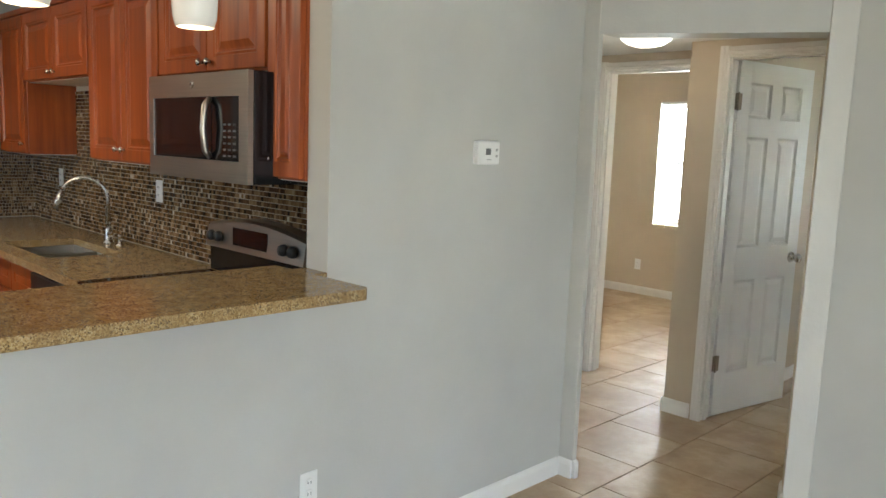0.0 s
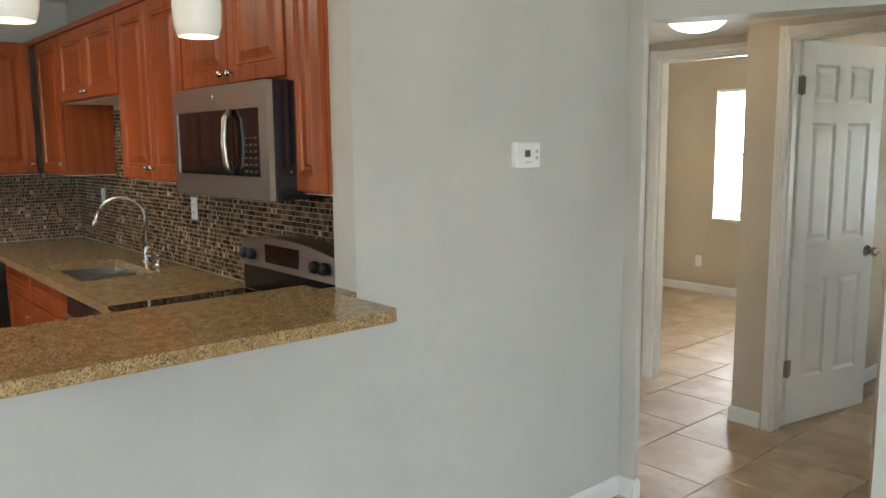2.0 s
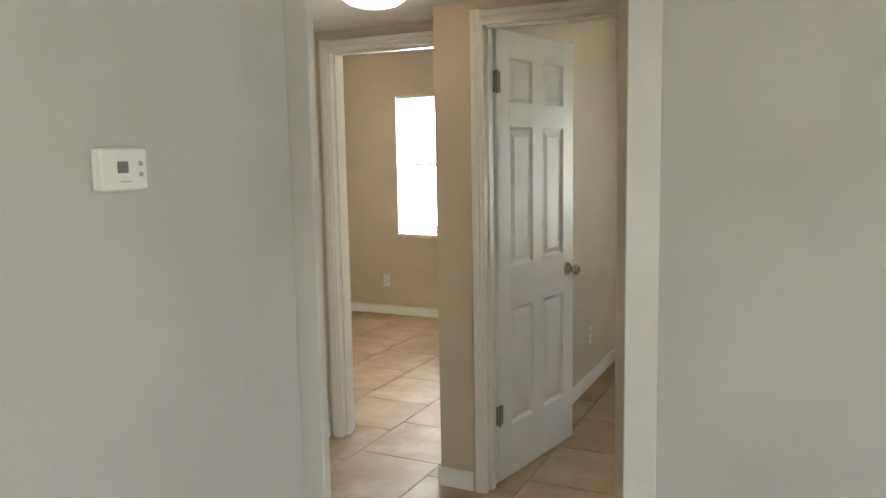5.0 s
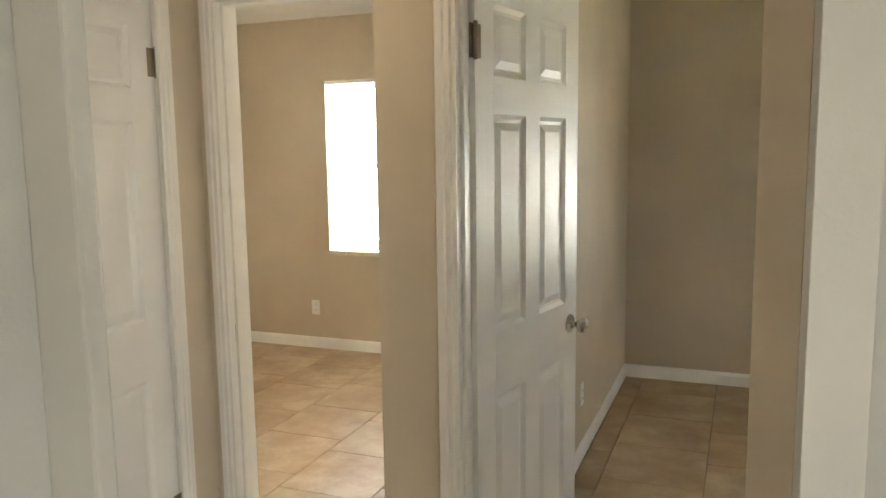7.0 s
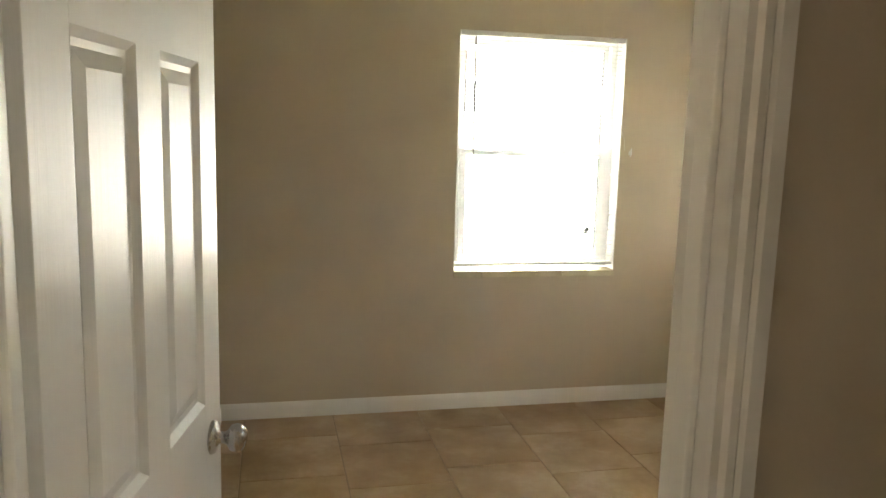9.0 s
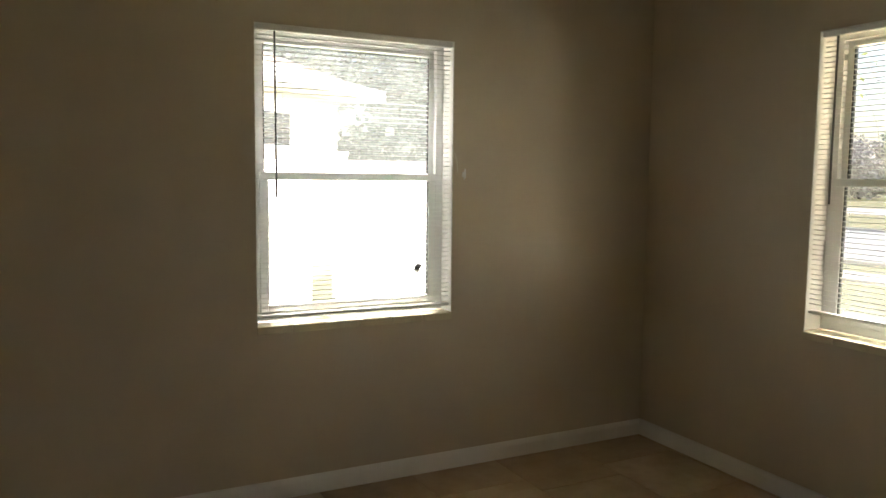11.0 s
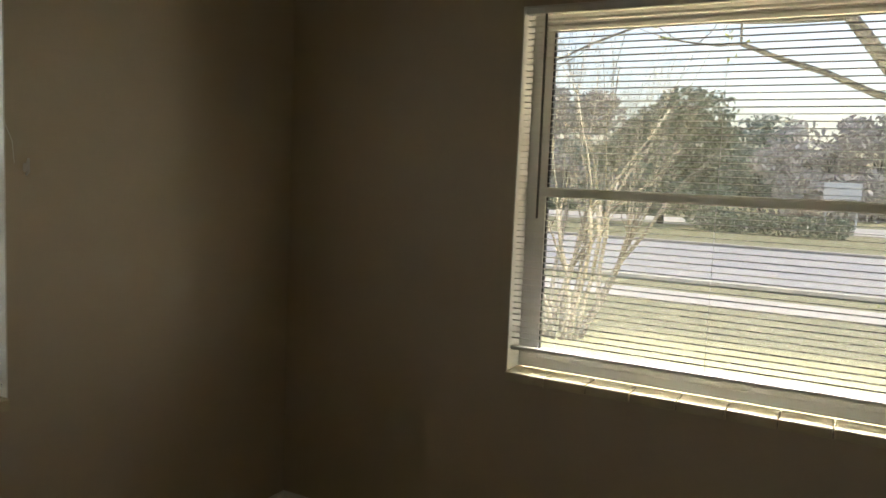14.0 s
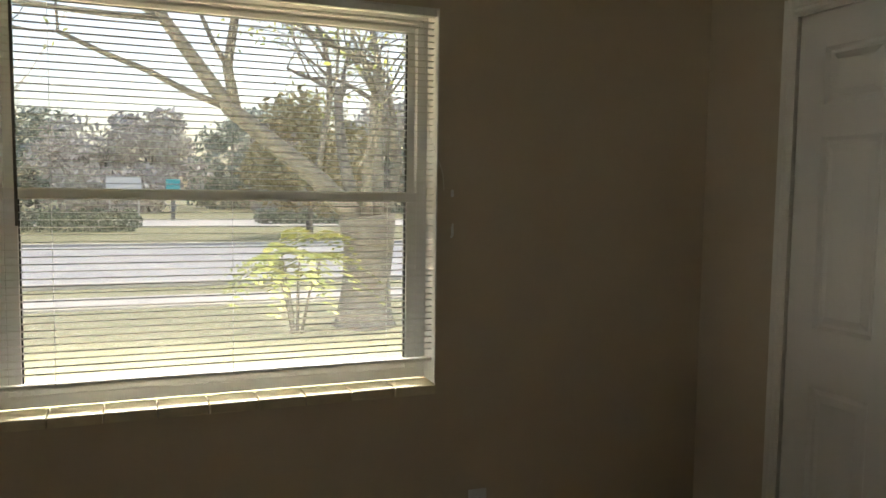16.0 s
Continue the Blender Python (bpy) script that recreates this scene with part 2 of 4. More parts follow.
def lathe(profile, seg=24, axis="z"):
    bm = bmesh.new()
    rings = []
    for r, h in profile:
        ring = []
        for i in range(seg):
            a = 2 * math.pi * i / seg
            p = (r * math.cos(a), r * math.sin(a), h)
            if axis == "y":
                p = (p[0], p[2], p[1])
            if axis == "x":
                p = (p[2], p[0], p[1])
            ring.append(bm.verts.new(p))
        rings.append(ring)
    for a, b in zip(rings, rings[1:]):
        for i in range(seg):
            bm.faces.new((a[i], a[(i + 1) % seg], b[(i + 1) % seg], b[i]))
    bm.faces.new(rings[0])
    bm.faces.new(rings[-1])
    bmesh.ops.recalc_face_normals(bm, faces=bm.faces)
    for f in bm.faces:
        f.smooth = len(f.verts) == 4
    return bm


def tube_into(bm, pts, radii, seg=8):
    rings = []
    for i, (p, r) in enumerate(zip(pts, radii)):
        a, b = Vector(pts[max(i - 1, 0)]), Vector(pts[min(i + 1, len(pts) - 1)])
        d = (b - a).normalized()
        q = (d.to_track_quat("Z", "Y") if i == 0 else d0.rotation_difference(d) @ q0)
        q0, d0 = q, d
        rings.append([bm.verts.new(Vector(p) + q @ Vector((r * math.cos(2 * math.pi * k / seg), r * math.sin(2 * math.pi * k / seg), 0))) for k in range(seg)])
    for a, b in zip(rings, rings[1:]):
        for i in range(seg):
            f = bm.faces.new((a[i], a[(i + 1) % seg], b[(i + 1) % seg], b[i]))
            f.smooth = True
    bm.faces.new(rings[0][::-1])
    bm.faces.new(rings[-1])


def tube(pts, radii, seg=10):
    bm = bmesh.new()
    tube_into(bm, pts, radii, seg)
    return bm


def mesh_of(name, bm, material):
    me = bpy.data.meshes.new(name)
    bm.to_mesh(me)
    bm.free()
    me.materials.append(material)
    return me


def part(name, bm, material, parent, label=""):
    ob = new(name, bm if isinstance(bm, bpy.types.Mesh) else mesh_of(name, bm, material))
    ob.parent = parent
    return tagged(ob, label)


def thing(name, label, category, m=None, group="", kind=""):
    ob = new(name)
    ob.empty_display_size = 0.1
    if m is not None:
        ob.matrix_world = m
    return tagged(ob, label, category, group, kind)


def solid(name, bm, material, label, category, kind="structure", group=""):
    return tagged(new(name, mesh_of(name, bm, material)), label, category, group, kind)


# ---- plan ----
ZC = 2.50      # ceilings
ZH = 2.14      # dropped hall ceiling
XT = -0.12     # living face of the thermostat wall
YO = -1.205    # living face of the wall with the hall opening
XE, YN = 3.33, 3.225   # inner faces of the bedroom's east and north walls
XW = -0.03     # bedroom west face
YK = -2.30     # kitchen back wall face
LAB = "matte greige painted interior wall"
LAB_B = "matte beige painted bedroom and hall wall"

solid("ground_slab", boxes((-4.3, 5.0, -7.3, 3.42, -0.30, -0.012)), M_GROUT, "grey-brown grout bed under the floor tiles", "floor")
solid("wall_thermostat", boxes((XT - 0.12, XT, -2.57, -1.175, 0, ZC)), M_WALL, LAB, "wall")
solid("wall_bar", boxes((XT - 0.12, XT, -4.7, -2.57, 0, 1.052)), M_WALL, "greige painted half wall under the breakfast bar", "wall")
def prism(pts, z0, z1, bevel=0.0):
    bm = bmesh.new()
    lo, hi = [bm.verts.new((x, y, z0)) for x, y in pts], [bm.verts.new((x, y, z1)) for x, y in pts]
    k = len(pts)
    for i in range(k):
        bm.faces.new((lo[i], lo[(i + 1) % k], hi[(i + 1) % k], hi[i]))
    bm.faces.new(hi)
    bm.faces.new(lo[::-1])
    bmesh.ops.recalc_face_normals(bm, faces=bm.faces)
    if bevel:
        bmesh.ops.bevel(bm, geom=bm.edges[:], offset=bevel, segments=2, profile=0.6, affect="EDGES")
    return bm


# the hall opening is cut on the slant, from the thermostat wall to the set-back wall beyond
YR = -0.74
solid("wall_right", boxes((0.85, 5.0, YR, YR + 0.12, 0, ZC)), M_WALL, LAB, "wall")
solid("wall_header", prism([(-0.04, YO), (0.762, -0.797), (0.698, -0.638), (-0.04, YO + 0.15)], 2.02, ZC), M_WALL, "greige painted slanting header over the hall opening", "wall")
solid("trim_opening_left", boxes((XT, -0.04, YO - 0.004, YO + 0.03, 0, ZC), bevel=0.006), M_WALL_GLOSS, "chipped glossy painted strip beside the hall opening", "trim")
solid("wall_opening_right", prism([(0.757, -0.776), (0.85, YR + 0.02), (0.85, YR + 0.12), (0.72, YR + 0.12), (0.70, -0.64)], 0, ZC), M_WALL_B, "beige painted slanting side of the hall opening", "wall")
solid("trim_opening_right", prism([(0.765, -0.80), (0.85, YR - 0.006), (0.85, YR + 0.018), (0.757, -0.778)], 0, ZC, 0.003), M_WALL_GLOSS, "chipped glossy painted strip beside the hall opening", "trim")
solid("wall_hall_back", boxes((-0.249, -0.038, 0, 0.105, 0, ZC), (0.747, 1.30, 0, 0.105, 0, ZC), (-0.038, 0.747, 0, 0.105, 2.057, ZC)), M_WALL_B, LAB_B, "wall")
solid("wall_between_bedrooms", boxes((-0.249, XW, 0.105, 3.225, 0, ZC)), M_WALL_B, LAB_B, "wall")
solid("wall_hall_east", boxes((1.30, 1.42, YR + 0.12, 0.105, 0, ZC)), M_WALL_B, LAB_B, "wall")
solid("wall_hall_west", boxes((-1.20, -1.08, 0.14, 0.32, 0, ZC), (-1.20, -1.08, -1.085, -0.62, 0, ZC), (-1.20, -1.08, -0.62, 0.14, 2.055, ZC)), M_WALL_B, LAB_B, "wall")
solid("wall_hall_south", boxes((-1.20, XT - 0.12, -1.205, -1.085, 0, ZC)), M_WALL_B, LAB_B, "wall")
solid("wall_room_a_door", boxes((-3.8, -1.02, 0.32, 0.44, 0, ZC), (-0.30, -0.249, 0.32, 0.44, 0, ZC), (-1.02, -0.30, 0.32, 0.44, 2.045, ZC)), M_WALL_B, LAB_B, "wall")
solid("wall_closet_room", boxes((-2.1, -1.98, -1.085, 0.32, 0, ZC)), M_WALL, LAB, "wall")
solid("wall_bath", boxes((-4.1, -1.20, -1.205, -1.085, 0, ZC)), M_WALL, LAB, "wall")
solid("wall_kitchen_back", boxes((-4.04, XT - 0.12, YK, YK + 0.12, 0, ZC)), M_WALL, "beige painted kitchen wall above the cabinets", "wall")
solid("wall_kitchen_west", boxes((-4.04, -3.92, -5.4, YK, 0, ZC)), M_WALL, "beige painted kitchen wall", "wall")
# The opening is assumed and unseen; it backs the added kitchen fill lamp
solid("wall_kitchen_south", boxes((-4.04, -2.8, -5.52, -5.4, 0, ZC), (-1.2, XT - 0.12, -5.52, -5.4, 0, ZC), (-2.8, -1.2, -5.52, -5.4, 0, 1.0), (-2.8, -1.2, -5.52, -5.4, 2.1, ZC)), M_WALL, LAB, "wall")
solid("wall_kitchen_end", boxes((XT - 0.12, XT, -7.15, -4.7, 0, ZC)), M_WALL, LAB, "wall")
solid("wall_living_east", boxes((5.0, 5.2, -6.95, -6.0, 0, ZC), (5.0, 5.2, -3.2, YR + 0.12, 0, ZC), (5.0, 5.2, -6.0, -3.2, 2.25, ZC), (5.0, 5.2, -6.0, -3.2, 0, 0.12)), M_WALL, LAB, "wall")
solid("wall_living_south", boxes((XT, 5.2, -7.15, -6.95, 0, ZC)), M_WALL, LAB, "wall")
WZ0, WZ1 = 0.737, 2.042
AX0, AX1, BX0, BX1, EY0, EY1 = -2.262, -1.335, 1.200, 2.132, 0.866, 2.217
solid("wall_north", boxes((-3.8, AX0, YN, YN + 0.2, 0, ZC), (AX1, BX0, YN, YN + 0.2, 0, ZC), (BX1, XE + 0.2, YN, YN + 0.2, 0, ZC),
      (AX0, AX1, YN, YN + 0.2, 0, WZ0), (AX0, AX1, YN, YN + 0.2, WZ1, ZC), (BX0, BX1, YN, YN + 0.2, 0, WZ0), (BX0, BX1, YN, YN + 0.2, WZ1, ZC)), M_WALL_B, LAB_B, "wall")
solid("wall_east", boxes((XE, XE + 0.2, EY1, YN, 0, ZC), (XE, XE + 0.2, -1.085, EY0, 0, ZC), (XE, XE + 0.2, EY0, EY1, 0, WZ0), (XE, XE + 0.2, EY0, EY1, WZ1, ZC)), M_WALL_B, LAB_B, "wall")
YC = -0.26     # closet wall face
solid("wall_closet", boxes((2.92, XE, YC - 0.11, YC, 0, ZC), (1.42, 2.115, YC - 0.11, YC, 0, ZC), (2.115, 2.92, YC - 0.11, YC, 2.045, ZC)), M_WALL_B, LAB_B, "wall")
solid("wall_room_a_west", boxes((-3.8, -3.68, 0.44, YN, 0, ZC)), M_WALL_B, LAB_B, "wall")
solid("ceiling", boxes((-4.1, 5.2, -7.15, 3.425, ZC, ZC + 0.12)), M_CEIL, "white textured painted ceiling", "ceiling")
solid("ceiling_hall", prism([(-1.08, -1.085), (-0.04, -1.08), (0.76, -0.665), (0.76, YR + 0.12), (1.30, YR + 0.12), (1.30, 0), (-0.249, 0), (-0.249, 0.32), (-1.08, 0.32)], ZH, ZH + 0.05), M_CEIL, "white textured dropped hall ceiling", "ceiling")


def base_run(x0, y0, x1, y1, nx, ny):
    """Baseboard along a wall face; (nx, ny) points into the room."""
    bm = bmesh.new()
    d, n = Vector((x1 - x0, y1 - y0, 0)), Vector((nx, ny, 0))
    prof = [(0.0, 0.0), (0.013, 0.0), (0.013, 0.062), (0.010, 0.072), (0.006, 0.080), (0.0, 0.085)]
    ends = []
    for s in (Vector((x0, y0, 0)), Vector((x0, y0, 0)) + d):
        ends.append([bm.verts.new(s + n * a + Vector((0, 0, h))) for a, h in prof])
    k = len(prof)
    for i in range(k):
        bm.faces.new((ends[0][i], ends[0][(i + 1) % k], ends[1][(i + 1) % k], ends[1][i]))
    bm.faces.new(ends[0])
    bm.faces.new(ends[1])
    bmesh.ops.recalc_face_normals(bm, faces=bm.faces)
    return solid("baseboard", bm, M_BASE, "white painted baseboard along the wall", "baseboard")


for r in ((XT, -4.7, XT, YO - 0.018, 1, 0), (XT + 0.001, YO - 0.004, -0.04, YO - 0.004, 0, -1), (0.85, YR, 5.0, YR, 0, -1), (0.70, -0.64, 0.757, -0.778, -0.926, -0.376),
          (-0.262, 0, -0.085, 0, 0, -1), (-0.249, 0, -0.249, 0.32, -1, 0), (0.80, 0, 1.3, 0, 0, -1), (-1.08, 0.205, -1.08, 0.30, 1, 0),
          (XW, 0.105, XW, YN, 1, 0), (XW, YN, XE, YN, 0, -1), (XE, YC, XE, YN, -1, 0), (2.96, YC, XE, YC, 0, 1), (-3.68, YN, -0.249, YN, 0, -1),
          (1.3, YR + 0.12, 1.3, 0, -1, 0), (-0.04, YO, -0.04, YO + 0.03, 1, 0)):
    base_run(*r)


# ---- door casings and doors ----
def casing_piece(length, w=0.058):
    """Moulded casing, length along +x, from 0 to w in z, proud to -y."""
    prof = [(0, 0), (-0.010, 0), (-0.011, 0.010), (-0.017, 0.016), (-0.017, 0.026), (-0.014, 0.030), (-0.018, 0.036), (-0.018, 0.054), (-0.012, w), (0, w)]
    bm = bmesh.new()
    ends = [[bm.verts.new((x, y, z)) for y, z in prof] for x in (0, length)]
    k = len(prof)
    for i in range(k):
        bm.faces.new((ends[0][i], ends[0][(i + 1) % k], ends[1][(i + 1) % k], ends[1][i]))
    bm.faces.new(ends[0])
    bm.faces.new(ends[1])
    bmesh.ops.recalc_face_normals(bm, faces=bm.faces)
    return bm


def door_frame(name, m, w, h, depth, left=True, right=True):
    """Casing on the -y side, jamb boards and stops; opening from x 0 to w, wall from y 0 to depth."""
    e = thing(name, "white painted moulded door casing and jamb", "door frame", m, kind="structure")
    if left:
        o = part("casing", casing_piece(h + 0.06), M_TRIM, e)
        o.matrix_basis = Matrix.Translation((0.004, 0, 0)) @ Matrix.Rotation(radians(-90), 4, "Y")
    if right:
        o = part("casing", casing_piece(h + 0.06), M_TRIM, e)
        o.matrix_basis = Matrix.Translation((w - 0.004, 0, h + 0.06)) @ Matrix.Rotation(radians(90), 4, "Y")
    o = part("casing", casing_piece(w + 0.01), M_TRIM, e)
    o.matrix_basis = Matrix.Translation((-0.005, -0.001, h - 0.002))
    part("jamb", boxes((-0.02, 0.0, -0.002, depth + 0.002, 0, h), bevel=0.002), M_TRIM, e)
    part("jamb", boxes((w, w + 0.02, -0.002, depth + 0.002, 0, h), bevel=0.002), M_TRIM, e)
    part("head_jamb", boxes((-0.02, w + 0.02, -0.002, depth + 0.002, h, h + 0.012), bevel=0.002), M_TRIM, e)
    part("stop", boxes((0.0, 0.012, 0.03, depth - 0.04, 0, h), bevel=0.003), M_TRIM, e)
    part("stop", boxes((w - 0.012, w, 0.03, depth - 0.04, 0, h), bevel=0.003), M_TRIM, e)
    part("stop", boxes((0.012, w - 0.012, 0.03, depth - 0.04, h - 0.012, h), bevel=0.003), M_TRIM, e)
    return e


def panel_mesh(w, h, t):
    """A raised door panel, sloping from a sunk edge to a proud field, on both faces."""
    bm = bmesh.new()
    for s in (-1, 1):
        loops = []
        for inset, depth in ((0, t / 2), (0.012, t / 2 - 0.010), (0.022, t / 2 - 0.011), (0.045, t / 2 - 0.003)):
            loops.append([bm.verts.new((x, s * depth, z)) for x, z in ((inset, inset), (w - inset, inset), (w - inset, h - inset), (inset, h - inset))])
        for a, b in zip(loops, loops[1:]):
            for i in range(4):
                bm.faces.new((a[i], a[(i + 1) % 4], b[(i + 1) % 4], b[i]))
        bm.faces.new(loops[-1])
    bmesh.ops.recalc_face_normals(bm, faces=bm.faces)
    return bm


def panel_door(name, label, w, h, m, knob_x=None, hinges=True):
    """Six-panel door; local x from the hinge, front face at y 0, thickness to +y."""
    t, st, mu = 0.035, 0.105, 0.098
    d = thing(name, label, "door", m, kind="structure")
    rails = ((0.0, 0.245), (0.79, 0.985), (1.615, 1.72), (h - 0.115, h))
    pw = (w - 2 * st - mu) / 2
    part("stile", boxes((0, st, 0, t, 0, h), bevel=0.0015), M_DOOR, d)
    part("stile", boxes((w - st, w, 0, t, 0, h), bevel=0.0015), M_DOOR, d)
    for z0, z1 in rails:
        part("rail", boxes((st, w - st, 0, t, z0, z1)), M_DOOR, d)
    for (a0, a1), (b0, b1) in zip(rails, rails[1:]):
        part("mullion", boxes((st + pw, st + pw + mu, 0, t, a1, b0)), M_DOOR, d)
        for x in (st, st + pw + mu):
            o = part("panel", panel_mesh(pw, b0 - a1, t), M_DOOR, d)
            o.location = (x, t / 2, a1)
    for z in (0.315, 1.805) if hinges else ():
        hg = part("hinge", boxes((-0.006, 0.030, -0.0025, 0.0, z - 0.045, z + 0.045), (-0.022, -0.006, 0.001, 0.005, z - 0.045, z + 0.045), bevel=0.001, seg=1), M_BRASS, d, "tarnished metal hinge")
        part("hinge_pin", tube([(-0.006, -0.006, z - 0.05), (-0.006, -0.006, z + 0.05)], [0.006, 0.006]), M_BRASS, hg)
    if knob_x:
        for s, y in ((-1, 0), (1, t)):
            k = part("knob", lathe([(0.0001, 0.066), (0.016, 0.065), (0.025, 0.058), (0.028, 0.048), (0.025, 0.038), (0.014, 0.030), (0.011, 0.024), (0.012, 0.012), (0.030, 0.008), (0.033, 0.003), (0.033, 0.0)], 28, "y"), M_NICKEL, d, "brushed nickel round knob")
            k.matrix_basis = Matrix.Translation((knob_x, y, 0.905)) @ Matrix.Diagonal((1, s, 1, 1))
    return d


door_frame("door_frame_bedroom", pose(-0.018, 0, 0), 0.745, 2.045, 0.105)
panel_door("door_bedroom", "white six-panel door standing open into the bedroom", 0.711, 2.03, pose(0.0, 0.102, 0.012, 0, 0, 79), 0.648)
door_frame("door_frame_room_a", pose(-1.0, 0.32, 0), 0.68, 2.035, 0.12, right=True)
door_frame("door_frame_hall_closet", pose(-1.08, -0.60, 0, 0, 0, 90), 0.72, 2.045, 0.12)
panel_door("door_hall_closet", "closed white six-panel door in the hall", 0.715, 2.03, pose(-1.09, 0.118, 0.012, 0, 0, -90) @ Matrix.Diagonal((1, -1, 1, 1)), 0.652)
door_frame("door_frame_bedroom_closet", pose(2.90, YC, 0, 0, 0, 180), 0.765, 2.035, 0.11)
panel_door("door_bedroom_closet", "closed white six-panel closet door", 0.755, 2.02, pose(2.893, YC - 0.004, 0.012, 0, 0, 180), hinges=False)
part("strike_plate", boxes((-0.0015, 0.001, 0.03, 0.06, 0.86, 0.92)), M_BRASS, bpy.data.objects["door_frame_room_a"], "small metal strike plate")


# ---- windows and blinds ----
def window(name, m, w, z0, z1, label):
    """Local x along the wall, y outwards from the inner face, z from the floor."""
    e = thing(name, label, "window", m, kind="structure")
    ya, yb = 0.105, 0.165
    zs = z0 + 0.036
    zm = 1.395
    part("window_frame", boxes((0, 0.040, ya, yb, zs, z1), (w - 0.040, w, ya, yb, zs, z1), (0.040, w - 0.040, ya, yb, z1 - 0.035, z1), (0.040, w - 0.040, ya, yb, zs, zs + 0.035)), M_VINYL, e)
    low = part("lower_sash", boxes((0.041, 0.078, ya - 0.006, ya + 0.022, zs + 0.036, zm), (w - 0.078, w - 0.041, ya - 0.006, ya + 0.022, zs + 0.036, zm),
                                   (0.078, w - 0.078, ya - 0.006, ya + 0.022, zs + 0.036, zs + 0.072), (0.041, w - 0.041, ya - 0.010, ya + 0.022, zm, zm + 0.034), bevel=0.002, seg=1), M_VINYL, e)
    up = part("upper_sash", boxes((0.041, 0.066, ya + 0.026, ya + 0.05, zm + 0.008, z1 - 0.036), (w - 0.066, w - 0.041, ya + 0.026, ya + 0.05, zm + 0.008, z1 - 0.036),
                                  (0.066, w - 0.066, ya + 0.026, ya + 0.05, z1 - 0.06, z1 - 0.036), (0.066, w - 0.066, ya + 0.026, ya + 0.05, zm + 0.008, zm + 0.03)), M_VINYL, e)
    part("gasket", boxes((0.0665, 0.072, ya + 0.03, ya + 0.046, zm + 0.031, z1 - 0.061), (w - 0.072, w - 0.0665, ya + 0.03, ya + 0.046, zm + 0.031, z1 - 0.061), (0.0785, 0.083, ya + 0.0, ya + 0.016, zs + 0.073, zm - 0.001), (w - 0.083, w - 0.0785, ya, ya + 0.016, zs + 0.073, zm - 0.001)), M_DARK, e, "black rubber glazing gasket")
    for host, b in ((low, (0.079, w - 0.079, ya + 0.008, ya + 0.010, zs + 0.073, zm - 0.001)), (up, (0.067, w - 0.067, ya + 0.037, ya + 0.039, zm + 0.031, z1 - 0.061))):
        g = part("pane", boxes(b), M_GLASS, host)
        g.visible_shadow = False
    part("reveal", boxes((0.0, 0.004, 0.001, ya - 0.001, zs, z1 - 0.005), (w - 0.004, w, 0.001, ya - 0.001, zs, z1 - 0.005), (0.0, w, 0.001, ya - 0.001, z1 - 0.004, z1 - 0.0005)), M_BASE, e, "chipped white painted reveal")
    n = max(3, round(w / 0.152))
    for i in range(n):
        t = part("sill_tile", boxes((i * w / n + 0.001, (i + 1) * w / n - 0.001, -0.014, ya - 0.001, z0, z0 + 0.034), bevel=0.006, seg=2), M_SILL, e)
    return e


def blind(m, w, z0, z1, drop, wand_x, tilt):
    """Mini blind inside the recess, with level slats."""
    b = thing("window_blind", "white vinyl mini blind lowered with its slats open", "window blind", m, "window blinds")
    yc = 0.024
    part("headrail", boxes((0.006, w - 0.006, yc - 0.014, yc + 0.014, z1 - 0.027, z1 - 0.001), bevel=0.002, seg=1), M_RAIL, b)
    part("bottom_rail", boxes((0.008, w - 0.008, yc - 0.013, yc + 0.013, drop, drop + 0.014), bevel=0.003, seg=1), M_RAIL, b)
    bm = bmesh.new()
    rows = []
    for i in range(5):
        u = (i / 4 - 0.5) * 0.025
        rows.append([bm.verts.new((x, u, 0.0020 * (1 - (2 * u / 0.025) ** 2))) for x in (0.009, w - 0.009)])
    for a, c in zip(rows, rows[1:]):
        bm.faces.new((a[0], a[1], c[1], c[0])).smooth = True
    bmesh.ops.solidify(bm, geom=bm.faces[:], thickness=0.0004)
    me = mesh_of("slat", bm, M_SLAT)
    z, k = z1 - 0.045, 0
    while z > drop + 0.022:
        s = part("slat", me, M_SLAT, b)
        s.matrix_basis = Matrix.Translation((0, yc, z)) @ Matrix.Rotation(radians(tilt + random.uniform(-1.5, 1.5)), 4, "X")
        z -= 0.0213
    for x in (0.13 * w, 0.5 * w, 0.87 * w):
        part("ladder_cord", tube([(x, yc - 0.0135, drop), (x, yc - 0.0135, z1 - 0.028)], [0.0008, 0.0008], 5), M_SLAT, b)
    part("wand", tube([(wand_x, yc - 0.024, z1 - 0.03), (wand_x + 0.004, yc - 0.027, z1 - 0.72)], [0.0042, 0.0046], 6), M_GREY, b, "clear grey plastic tilt wand")
    part("pull_cord", tube([(w - 0.06, yc - 0.02, z1 - 0.03), (w - 0.035, yc - 0.03, 1.62), (w + 0.012, -0.012, 1.50), (w + 0.02, -0.008, 1.44)], [0.001] * 4, 5), M_SLAT, b)
    part("tassel", lathe([(0.002, 0.0), (0.006, 0.004), (0.005, 0.022), (0.002, 0.026)], 10), M_SLAT, b).location = (w + 0.05, -0.009, 1.415)
    return b


